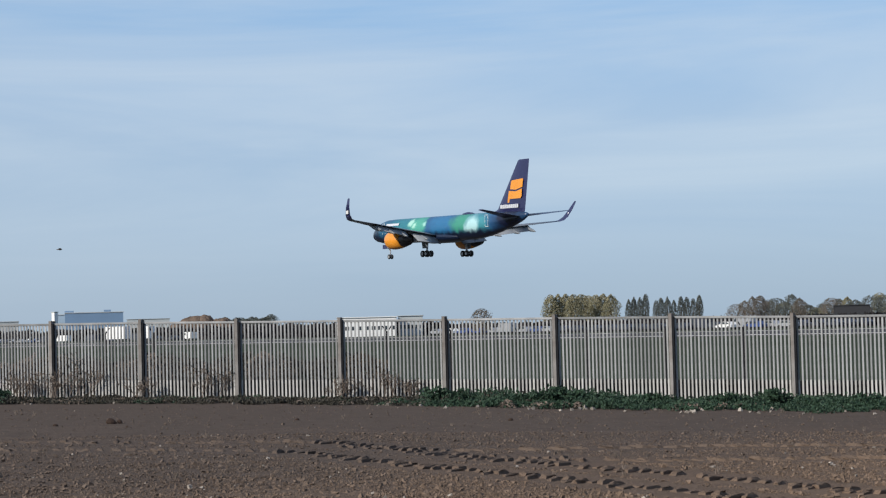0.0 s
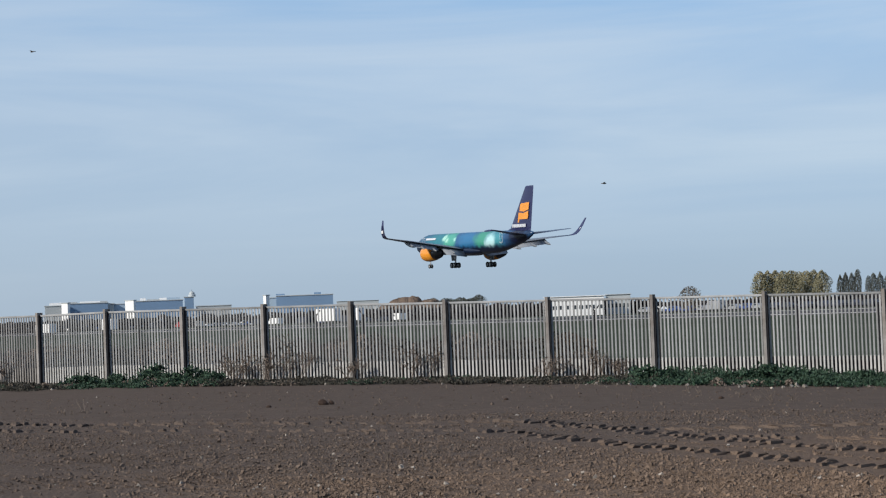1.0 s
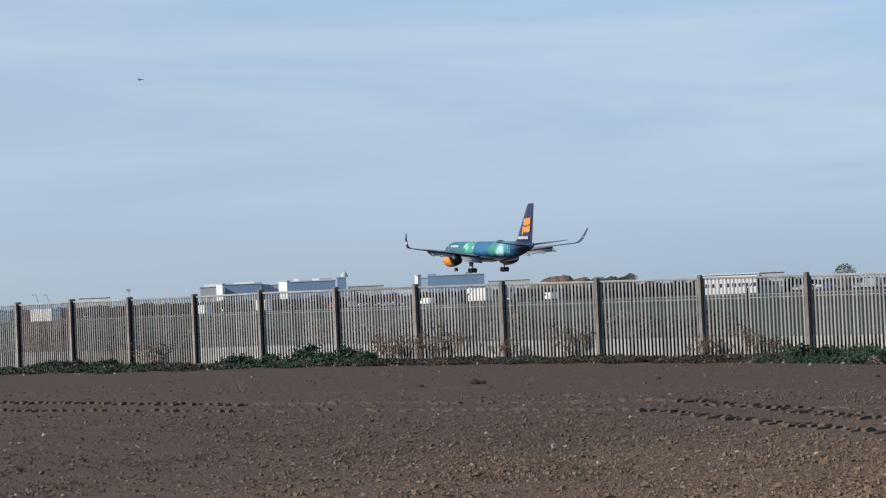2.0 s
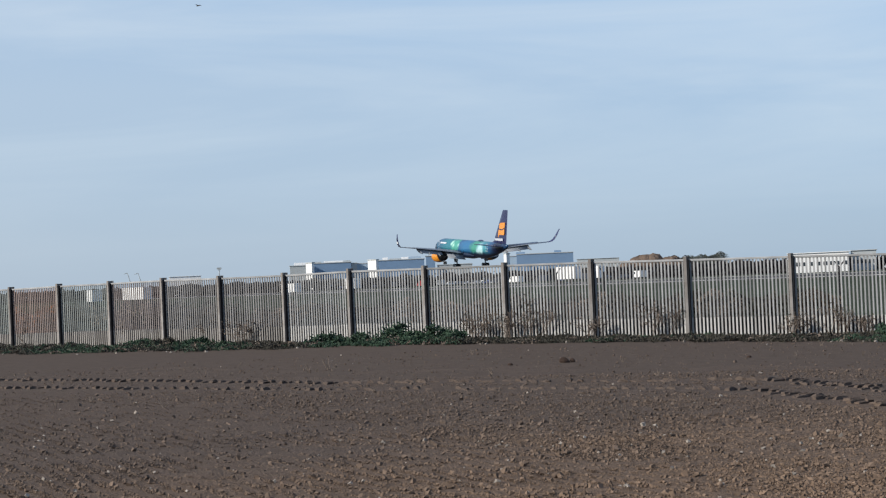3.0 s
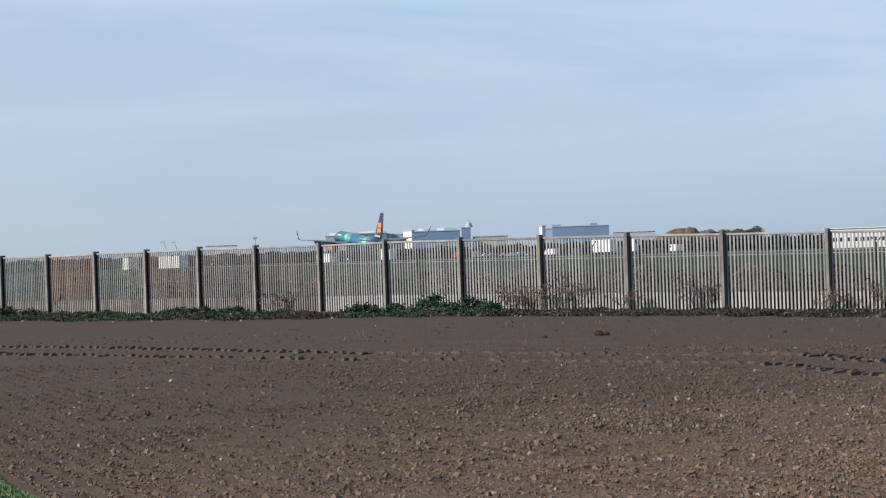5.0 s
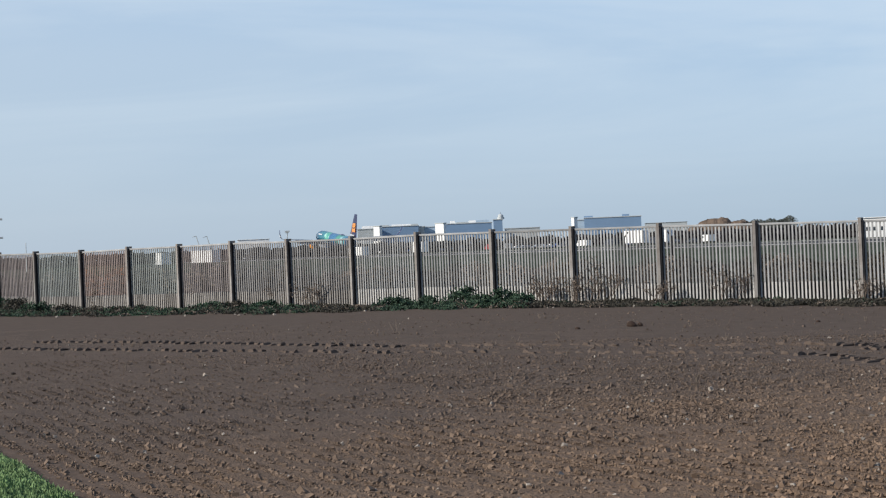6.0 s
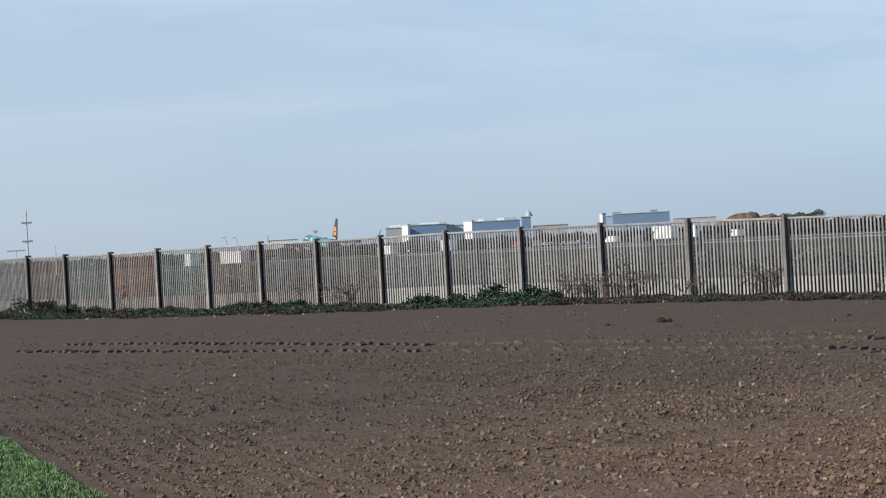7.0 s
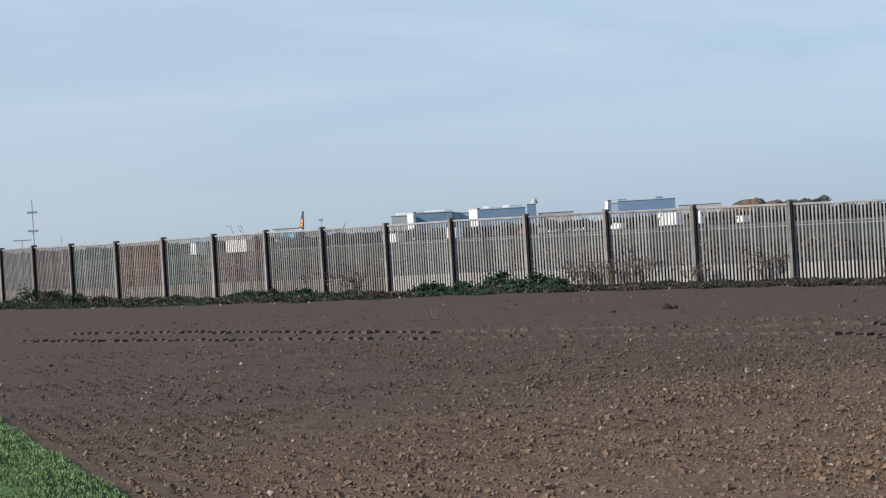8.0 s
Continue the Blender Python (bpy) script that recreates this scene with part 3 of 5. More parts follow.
def build_aircraft():
    """Body axes: x ahead, y to the left wing, z up from the wheels' tread; the origin lies between the main wheels."""
    plane = empty("airliner", None, "blue-green twin-engine airliner with navy fin, wheels and flaps down", "airplane")
    spec = [(23.4, 0.05, 0.05, 3.55), (23.15, 0.45, 0.45, 3.52), (22.6, 0.85, 0.85, 3.55), (21.8, 1.2, 1.2, 3.68), (20.8, 1.48, 1.52, 3.86), (19.6, 1.7, 1.8, 3.98), (18.0, 1.85, 1.97, 4.06), (16.0, 1.88, 2.0, 4.08),
            (10.0, 1.88, 2.0, 4.08), (4.0, 1.88, 2.0, 4.08), (-2.0, 1.88, 2.0, 4.08), (-7.0, 1.88, 2.0, 4.08), (-10.0, 1.87, 1.96, 4.12), (-13.0, 1.76, 1.78, 4.28), (-16.0, 1.5, 1.5, 4.54),
            (-19.0, 1.1, 1.15, 4.84), (-21.5, 0.7, 0.78, 5.12), (-23.0, 0.36, 0.42, 5.32), (-23.5, 0.16, 0.2, 5.40)]
    body = part("fuselage", loft([ring(*s) for s in spec]), LIVERY, plane, smooth=True)
    part("belly_fairing", loft([ring(x, w, h, 2.62, 20) for x, w, h in ((9.5, 0.3, 0.1), (8.0, 1.5, 0.55), (4.0, 2.1, 0.85), (-2.0, 2.1, 0.85), (-5.0, 1.5, 0.55), (-7.0, 0.3, 0.1))]), LIVERY, plane, smooth=True)
    part("antenna_dome", loft([ring(x, w, h, 6.02, 14) for x, w, h in ((-5.0, 0.05, 0.03), (-5.5, 0.45, 0.28), (-6.6, 0.55, 0.38), (-7.8, 0.4, 0.25), (-8.5, 0.05, 0.03))]), NAVY, plane, smooth=True)
    # cockpit glazing
    for s in (1, -1):
        for x, y, z, ang in ((21.35, 0.45, 4.62, 20), (21.0, 1.02, 4.55, 50), (20.35, 1.38, 4.58, 68)):
            turn = pose(0, 0, 0, 0, -38 + ang * 0.3, s * ang)
            part("cockpit_window", box((0.06, 0.62, 0.5), (x, s * y, z), 0.01, turn), DARKGLASS, body)
    # doors: pale outlines on the near and far side
    for s in (1, -1):
        for x, half in ((17.2, 1.87), (-14.5, 1.68)):
            zc = 4.5 if x > 0 else 4.75
            door = bmesh.new()
            for dx, dz, sx, sz in ((-0.42, 0, 0.05, 1.75), (0.42, 0, 0.05, 1.75), (0, 0.87, 0.88, 0.05), (0, -0.87, 0.88, 0.05)):
                add_box(door, (sx, 0.03, sz), (x + dx, s * (half - 0.06 * abs(dz) - 0.03 - 0.02 * (zc - 4.1)), zc + dz))
            part("door_outline", door, WHITE, body)
    # titles and emblem, as plain shapes
    for s in (1, -1):
        part("title_bar", box((4.2, 0.03, 0.42), (14.4, s * 1.70, 5.12), 0, pose(0, 0, 0, s * 27, 0, 0)), TITLE, body)
    # fin
    fin = part("fin", loft([[(x + px, pz, z) for px, pz in foil(c, t, camber=0)] for x, z, c, t in ((-12.6, 5.6, 10.0, 0.03), (-15.2, 6.4, 7.6, 0.07), (-20.9, 13.4, 3.1, 0.07), (-21.3, 13.6, 2.6, 0.04))]), NAVY, plane, smooth=False)
    for s in (1, -1):
        for y, outline in ((0.20, [(-19.3, 10.35), (-19.6, 10.6), (-22.5, 10.75), (-22.6, 10.6), (-22.35, 9.5), (-20.6, 9.15), (-19.0, 9.3)]),
                           (0.24, [(-18.75, 9.05), (-20.6, 8.9), (-22.3, 9.25), (-22.2, 8.2), (-21.9, 7.85), (-18.95, 7.85), (-18.75, 7.3), (-18.35, 7.3), (-18.45, 8.0)])):
            part("emblem", slab([(x, s * y, z) for x, z in outline], 0.03, 1), ORANGE, fin)
        # the title: a row of plain blocks
        for k in range(9):
            x0 = -16.35 - k * 0.56
            part("title_bar", slab([(x0, s * 0.285, 7.02), (x0 - 0.46, s * 0.285, 7.04), (x0 - 0.46, s * 0.285, 6.5), (x0, s * 0.285, 6.48)], 0.03, 1), TITLE, fin)
    for s in (1, -1):
        # wing, winglet and tailplane
        wing = part("wing", wing_loft([(8.2, s * 1.2, 2.85, 8.2, 0.15, 0), (7.0, s * 3.0, 3.1, 7.2, 0.145, 4), (4.6, s * 7.5, 3.8, 4.9, 0.14, 5), (0.9, s * 13.5, 4.55, 3.3, 0.13, 7), (-2.3, s * 18.6, 5.1, 2.0, 0.1, 9)]), WINGGREY, plane, smooth=True)
        part("winglet", wing_loft([(-2.3, s * 18.6, 5.1, 2.0, 0.1, 12), (-2.75, s * 19.2, 5.28, 1.8, 0.09, 35), (-3.4, s * 19.75, 5.85, 1.5, 0.08, 62), (-4.4, s * 20.2, 7.0, 1.1, 0.08, 76), (-5.6, s * 20.5, 8.3, 0.6, 0.07, 80)]), NAVY, wing, "navy winglet", smooth=True)
        part("winglet_mark", slab([(-3.9, s * 19.86, 6.0), (-4.6, s * 19.86, 6.05), (-4.9, s * 20.02, 6.55), (-4.2, s * 20.02, 6.5)], 0.16, 1), WHITE, wing)
        part("tailplane", wing_loft([(-17.6, s * 0.7, 5.15, 4.6, 0.1, 0), (-19.4, s * 3.5, 5.5, 3.3, 0.1, 6), (-21.9, s * 7.6, 6.0, 1.6, 0.1, 6)]), NAVY, plane, "navy tailplane", smooth=True)
        for y0, y1, x0, x1, z0, z1, c in ((2.0, 6.3, 1.0, 0.9, 3.1, 3.62, 3.1), (7.6, 14.0, 0.4, -1.7, 3.78, 4.58, 1.9)):
            rings = []
            for y, x, z in ((y0, x0, z0), (y1, x1, z1)):
                a = radians(30)
                rings.append([(x + px * math.cos(a) + pz * math.sin(a), s * y, z + px * math.sin(a) + pz * math.cos(a)) for px, pz in foil(c, 0.12)])
            part("flap", loft(rings), FLAPGREY, wing, "lowered light grey flap", smooth=True)
        for y, x, z in ((4.6, 1.6, 3.1), (8.6, 1.0, 3.55), (11.4, 0.0, 3.95), (13.8, -0.9, 4.25)):
            part("flap_fairing", loft([ring(x - dx, w, w * 1.4, z - dx * 0.22, 10) for dx, w in ((-1.0, 0.04), (0.2, 0.2), (1.6, 0.24), (2.8, 0.16), (3.6, 0.03))]) if s > 0 else
                 loft([[(px, -py - 0.0, pz) for px, py, pz in ring(x - dx, w, w * 1.4, z - dx * 0.22, 10)] for dx, w in ((-1.0, 0.04), (0.2, 0.2), (1.6, 0.24), (2.8, 0.16), (3.6, 0.03))]), WINGGREY, wing, smooth=True).location = (0, s * y, 0)
        # engine: nacelle with an open mouth and a darker core
        # the cowling lies partly below and ahead of the wing
        eng = [(9.5, 1.22), (9.3, 1.34), (8.7, 1.45), (7.8, 1.48), (6.4, 1.36), (5.2, 1.16)]
        inner = [(5.25, 1.08), (6.4, 1.22), (8.6, 1.14), (9.35, 1.12)]
        prof = eng + inner
        nac = bmesh.new()
        rows = [[nac.verts.new((x, s * 6.5 + r * math.cos(a), 1.95 + r * math.sin(a))) for a in [2 * math.pi * i / 28 for i in range(28)]] for x, r in prof]
        for a, b in zip(rows, rows[1:] + rows[:1]):
            for i in range(28):
                j = (i + 1) % 28
                nac.faces.new((a[i], a[j], b[j], b[i]))
        bmesh.ops.recalc_face_normals(nac, faces=nac.faces)
        engine = part("engine_nacelle", nac, ORANGE, plane, "orange engine cowling", smooth=True)
        engine.location = (-3.1, 0, 0.4)
        part("fan", rod((8.5, s * 6.5, 1.95), (8.4, s * 6.5, 1.95), 1.13, seg=28), CORE, engine)
        part("rear_cowl", loft([[(x, s * 6.5 + y, z) for _, y, z in ring(0, r, r, 1.95, 24)] for x, r in ((6.0, 1.12), (5.2, 1.12), (4.4, 1.0), (3.7, 0.85), (3.65, 0.6), (3.1, 0.3), (2.8, 0.05))]), CORE, engine, "dark metal exhaust cone", smooth=True)
        part("pylon", slab([(9.4, s * 6.5, 3.3), (7.4, s * 6.5, 3.35), (3.6, s * 6.5, 2.8), (5.4, s * 6.5, 2.55), (7.4, s * 6.5, 2.9)], 0.34, 1), WINGGREY, engine)
        # main gear
        gear = part("main_gear_strut", add_rod(rod((0, s * 3.66, 0.55), (0, s * 3.5, 3.0), 0.17), (0, s * 3.6, 1.4), (1.3, s * 3.3, 2.9), 0.08), STRUT, plane)
        part("bogie_beam", rod((-0.57, s * 3.66, 0.52), (0.57, s * 3.66, 0.52), 0.13), STRUT, gear)
        for dx in (-0.57, 0.57):
            for dy in (-0.43, 0.43):
                wheel_on(gear, (dx, s * 3.66 + dy, 0.51), 0.51, 0.37)
        part("gear_door", box((1.5, 0.05, 1.5), (0.1, s * 4.05, 2.1), 0.02, pose(0, 0, 0, s * -8, 0, 0)), WINGGREY, gear)
    nose = part("nose_gear_strut", add_rod(rod((18.29, 0, 0.4), (18.35, 0, 2.6), 0.11), (18.3, 0, 1.2), (19.4, 0, 2.5), 0.06), STRUT, plane)
    for dy in (-0.25, 0.25):
        wheel_on(nose, (18.29, dy, 0.4), 0.4, 0.24)
    for s in (1, -1):
        part("gear_door", box((1.6, 0.04, 0.7), (19.2, s * 0.5, 2.05), 0.01), NAVY, nose)
    # the legs hang long in the air: the body rides higher over its wheels
    for ob in plane.children:
        if "strut" not in ob.name:
            ob.location.z += 0.42
    return plane


airliner = build_aircraft()


def motions():
    rows = [(0.0, 262.2, 12.84, 1.3, -24.7), (1.0, 322.3, 9.95, 1.6, -25.6), (2.0, 383.0, 6.95, 2.2, -26.0), (3.5, 475.4, 3.9, 4.0, -27.3), (4.0, 505.4, 3.1, 4.2, -27.4),
            (4.5, 535.6, 2.45, 4.5, -27.4), (5.2, 577.6, 1.75, 4.6, -27.4), (6.0, 625.5, 1.2, 4.6, -27.4), (6.5, 655.4, 1.1, 4.5, -27.4), (7.0, 684.0, 1.0, 4.0, -27.4), (7.5, 712.2, 0.8, 3.3, -27.4), (8.0, 740.6, 0.5, 2.5, -27.4)]
    walk(airliner, [(t, pose(*along(s, 0, h), 0, -p, 90 - psi)) for t, s, h, p, psi in rows])
    # the bird: bearing, height angle and distance as it goes by
    flight = [(0.0, -9.6, 9.3, 100), (1.0, -11.45, 7.76, 103), (1.5, -12.23, 7.11, 105), (2.0, -12.78, 6.56, 107), (3.5, -14.2, 9.5, 112), (5.0, -18.0, 13.0, 118), (8.0, -34.0, 17.0, 130)]
    walk(bird, [(t, pose(*at(az, d, EYE + d * math.tan(radians(el))), 0, 0, 150)) for t, az, el, d in flight])
    # the other crosses towards the east before the aircraft and is gone
    flight = [(0.0, -4.93, 2.47, 95), (0.2, -5.09, 2.97, 96), (0.4, -2.92, 3.60, 96), (0.6, -0.45, 3.74, 96), (0.8, 2.06, 3.52, 96), (1.0, 4.68, 3.54, 96), (1.5, 10.6, 4.6, 99), (2.2, 19.0, 5.6, 104), (4.0, 36.0, 8.0, 120), (8.0, 60.0, 12.0, 160)]
    walk(swift, [(t, pose(*at(az, d, EYE + d * math.tan(radians(el))), 0, 0, -5)) for t, az, el, d in flight])


# ---------- far buildings ----------
def far_block(name, az0, az1, d, el, material, label, depth=30.0, cat="building", turn=0.0, roof_bits=()):
    """A flat-roofed block that spans two bearings at a distance, up to an elevation."""
    p0, p1 = at(az0, d, 0), at(az1, d, 0)
    w = (p1 - p0).length
    h = EYE + d * math.tan(radians(el))
    mid = (p0 + p1) / 2
    rz = math.degrees(math.atan2(p1.y - p0.y, p1.x - p0.x))
    w /= math.cos(radians(turn))
    house = empty(name, pose(mid.x, mid.y, 0, 0, 0, rz - turn), label, cat)
    part("wall", box((w, depth, h), (0, depth / 2, h / 2), 0.05), material, house)
    part("roof", box((w + 0.6, depth + 0.6, 0.5), (0, depth / 2, h + 0.2), 0.05), GREYCLAD, house)
    for u, bw, bh, bm_ in roof_bits:
        part("roof_plant", box((bw, 6, bh), (u * w / 2, 8, h + 0.45 + bh / 2), 0.05), bm_, house)
    return house, w, h


far_block("terminal_block", -4.82, -3.2, 1150, 0.665, BLUECLAD, "blue-grey flat-roofed airport block", 40, roof_bits=((-0.86, 5, 1.0, BLUECLAD), (0.46, 4, 1.2, BLUECLAD)))
far_block("terminal_wing", -5.1, -4.82, 1152, 0.62, PALEBLUECLAD, "pale blue low wing of the airport block", 30)
far_block("stair_tower", -5.19, -5.11, 1140, 0.70, WHITECLAD, "narrow white stair tower beside the blue block", 3, turn=40)
far_block("hangar_front", -11.32, -10.86, 1100, 0.61, GREYCLAD, "grey hangar front with white roof edge", 20, roof_bits=((0.35, 7, 1.4, WHITECLAD),))
far_block("cargo_hall_end", -10.86, -10.69, 1098, 0.68, WHITECLAD, "white end wall of the cargo hall", 2, turn=42)
far_block("cargo_hall", -10.69, -9.57, 1110, 0.655, BLUECLAD, "blue-grey cargo hall with white roof plant", 40, roof_bits=((-0.75, 5, 0.7, GREYCLAD), (0.12, 11, 0.8, WHITECLAD), (0.8, 4, 0.8, GREYCLAD)))
far_block("cargo_link", -9.57, -9.40, 1112, 0.62, GREYCLAD, "grey link between cargo halls", 30)
far_block("cargo_link", -9.40, -9.08, 1120, 0.60, PALEBLUECLAD, "pale link between cargo halls", 30)
far_block("cargo_hall_end", -9.09, -8.85, 1098, 0.69, WHITECLAD, "white end wall of the second hall", 2, turn=42)
far_block("cargo_hall", -8.85, -7.47, 1110, 0.66, BLUECLAD, "long blue-grey hall with plant on the roof", 40, roof_bits=((-0.62, 3, 1.3, WHITECLAD), (-0.2, 7, 0.6, GREYCLAD), (0.2, 4, 1.2, WHITECLAD), (0.62, 7, 1.3, PALEBLUECLAD)))
far_block("office_block", -7.42, -7.16, 1090, 0.73, BLUECLAD, "blue-grey stair tower of the halls", 12)
tower_at = at(-7.23, 1092, 0)
cupola = empty("lookout_cupola", pose(tower_at.x, tower_at.y, EYE + 1090 * math.tan(radians(0.73)) + 0.45), "small domed lookout on the stair tower", "cupola")
part("drum", loft([[(r * math.cos(a), 4 + r * math.sin(a), z) for a in [2 * math.pi * i / 14 for i in range(14)]] for r, z in ((2.0, 0), (2.0, 1.0), (1.5, 1.1), (1.5, 2.0), (0.9, 2.6), (0.2, 2.9))]), GREYCLAD, cupola)
part("finial", rod((0, 4, 2.8), (0, 4, 3.8), 0.12, 0.05), DARKSTEEL, cupola)
far_block("low_hall", -7.1, -6.1, 1150, 0.46, GREYCLAD, "low grey flat-roofed hall", 30)


# ---------- trees and far things ----------


def far_belt():
    """A dark belt of scrub and hedges along the far side of the airfield."""
    rng = np.random.default_rng(77)
    pts = []
    for _ in range(26000):
        az = rng.uniform(-26, 22)
        d = (OFF + rng.uniform(92, 120)) / math.sin(radians(az - PSI)) if az > -2.2 else 830 + rng.uniform(-15, 15)
        top = 0.9 + d * math.tan(radians(0.24 if az < 6 else 0.13)) * (1 + 0.3 * noise.noise(Vector((az * 2.3, 0, 0))))
        pts.append(tuple(at(az, d, rng.uniform(0, 1) * top)))
    verts, faces = [], []
    leaf_quads(rng, np.array(pts), 2.0, verts, faces)
    stuff_mesh("far_scrub", verts, faces, TREE_BELT, "dark belt of far scrub along the airfield", "scrub")


TREE_BELT = mat("far_scrub_foliage", (0.034, 0.032, 0.034), 0.9, gloss=0.03, vary=0.3, scale=0.05, fine=0.5, island=0.25)


def at_runway_far(az, extra):
    """A place past the runway, on a line beside it, in the direction az."""
    return at(az, (OFF + extra) / math.sin(radians(az - PSI)))


def leaf_quads(rng, centres, size, verts, faces):
    """Small four-sided leaves or clumps, each turned its own way."""
    n = len(centres)
    a = rng.normal(size=(n, 3))
    a /= np.linalg.norm(a, axis=1)[:, None]
    b = np.cross(a, rng.normal(size=(n, 3)))
    b /= np.linalg.norm(b, axis=1)[:, None]
    sz = (size * rng.uniform(0.55, 1.3, n))[:, None]
    c = np.cross(a, b) * sz * 0.18
    quad = np.stack([centres - a * sz * 0.5, centres + b * sz * 0.32 + c, centres + a * sz * 0.5, centres - b * sz * 0.32 + c], 1)
    base = len(verts)
    verts.extend(map(tuple, quad.reshape(-1, 3)))
    faces.extend((base + 4 * i, base + 4 * i + 1, base + 4 * i + 2, base + 4 * i + 3) for i in range(n))


def mesh_part(name, verts, faces, material, parent, label=""):
    me = bpy.data.meshes.new(name)
    me.from_pydata(verts, [], faces)
    me.materials.append(material)
    ob = new(name, me)
    ob.parent = parent
    if label:
        tagged(ob, label)
    return ob


def tree(name, base, height, width, material, label, seed, slim=False, bare=0.0, low=0.12):
    rng = np.random.default_rng(seed)
    t = empty(name, Matrix.Translation(base), label, "tree", "far trees")
    bm = rod((0, 0, -0.3), (0, 0, height * 0.55), 0.035 * height * (0.6 if slim else 1), 0.012 * height, 7)
    for i in range(9 if slim else 12):
        a, z = rng.uniform(0, 6.28), height * rng.uniform(0.3, 0.86)
        r = width * 0.36 * rng.uniform(0.4, 1.0) * (0.5 if slim else 1)
        add_rod(bm, (0, 0, max(0.5, z - height * 0.25)), (r * math.cos(a), r * math.sin(a), z), 0.01 * height, 0.003 * height, 5)
    part("trunk", bm, BARK, t)
    # an uneven crown: leaves fill a body whose girth changes with height and side
    k = int((1800 if slim else 3400) * (1 - bare))
    u = rng.uniform(low, 1, k) ** 0.9
    a = rng.uniform(0, 6.28, k)
    shape = np.clip(1.15 * np.sqrt(np.clip(1 - u, 0, 1)) * (0.45 + u), 0, 1) if slim else np.sqrt(np.clip(1 - np.abs(2 * u - 0.9) ** 3.2 / 1.35, 0, 1))
    uneven = 1 + 0.22 * np.sin(3 * a + seed) * np.sin(7 * u + seed) + 0.16 * np.sin(5 * a - 2 * seed + 11 * u)
    r = width * 0.56 * shape * uneven * rng.uniform(0.25, 1.05, k) ** 0.5
    pts = np.stack([r * np.cos(a), r * np.sin(a), height * u * (1 + 0.05 * np.sin(2 * a + seed))], 1)
    verts, faces = [], []
    leaf_quads(rng, pts, max(0.32, height * 0.04), verts, faces)
    tagged(mesh_part("crown", verts, faces, material, t), kind="stuff")
    return t


far_belt()
FAR = random.Random(5)
for i in range(9):
    az = 8.98 + i * 0.215
    tree("pollard_tree", at(az, 560 + FAR.uniform(-8, 8)), 9.4 + FAR.uniform(-0.3, 0.5), 4.3, TREE_GOLD, "dense golden-green trimmed tree in a row", 10 + i, low=0.0)
for i, (az, el) in enumerate(((11.2, 0.60), (11.35, 0.66), (11.52, 0.64), (11.68, 0.73), (11.98, 0.55), (12.12, 0.62), (12.3, 0.64), (12.48, 0.55), (12.68, 0.64), (12.84, 0.62), (13.03, 0.57), (13.2, 0.66))):
    tree("poplar", at(az, 640), 1.8 + 640 * math.tan(radians(el)) + 0.3, 2.7, TREE_GREEN, "dark slender poplar in a row", 30 + i, slim=True, low=0.0)
for i in range(22):
    az = 14.25 + i * 0.22
    el = 0.50 + 0.12 * math.sin(i * 1.1) + FAR.uniform(-0.11, 0.07) + (0.08 if 3 <= i <= 5 else 0)
    tree("wood_edge_tree", at(az, 600 + FAR.uniform(-25, 40)), 1.8 + 600 * math.tan(radians(el)), FAR.uniform(3.8, 7.0), (TREE_BROWN, TREE_GREEN, TREE_GOLD, TREE_GREEN)[i % 4 if i > 3 else 0], "autumn tree at the edge of a wood", 60 + i, bare=0.35 if i < 3 else 0.1, low=0.0)
for i in range(13):
    az = -0.45 + i * 0.11
    el = 0.385 + 0.035 * math.sin(i * 1.7)
    tree("scrub_tree", at(az, 700 + FAR.uniform(-10, 20)), 1.8 + 700 * math.tan(radians(el)), 4.6, TREE_BROWN if i < 3 else TREE_GREEN, "low dark scrub tree past the airfield", 90 + i, low=0.0)
tree("scrub_tree", at(0.97, 690), 1.8 + 690 * math.tan(radians(0.47)), 4.8, TREE_GREEN, "round dark scrub tree past the airfield", 110, low=0.0)
tree("bare_tree", at(7.0, 420), 1.8 + 420 * math.tan(radians(0.47)), 4.2, TREE_BROWN, "small thin-leaved autumn tree", 120, bare=0.6)


def earth_heap(az, d):
    """Tipped loads of earth run together into one long uneven mound: lumps of (place along it, half width, height)."""
    loads = [(-7.8, 3.4, 5.6), (-4.0, 4.4, 6.9), (-2.0, 4.8, 7.4), (0.6, 4.4, 7.5), (3.2, 4.6, 6.0), (6.2, 4.4, 6.4), (8.8, 3.4, 5.4)]
    cols, rows_, verts, faces = 64, 26, [], []
    for i in range(cols + 1):
        for j in range(rows_ + 1):
            x, y = -12 + 24 * i / cols, -7 + 14 * j / rows_
            h = -0.3
            for x0, w, top in loads:
                r = min(1.0, math.hypot((x - x0) / w, y / 6.0))
                h = max(h, top * (1 - r ** 4.5))
            if h > 0:
                h += 0.5 * noise.noise(Vector((x * 0.8, y * 0.8, 3))) + 0.25 * noise.noise(Vector((x * 2.2, y * 2.2, 7)))
            verts.append((x, y, h))
    for i in range(cols):
        for j in range(rows_):
            a = i * (rows_ + 1) + j
            faces.append((a, a + rows_ + 1, a + rows_ + 2, a + 1))
    me = bpy.data.meshes.new("earth_mound")
    me.from_pydata(verts, [], faces)
    me.materials.append(EARTH)
    ob = new("earth_mound", me)
    ob.matrix_world = pose(*at(az, d), 0, 0, -az)
    return tagged(ob, "long uneven heap of bare brown earth on the airfield", "earth heap")


earth_heap(-0.98, 650)


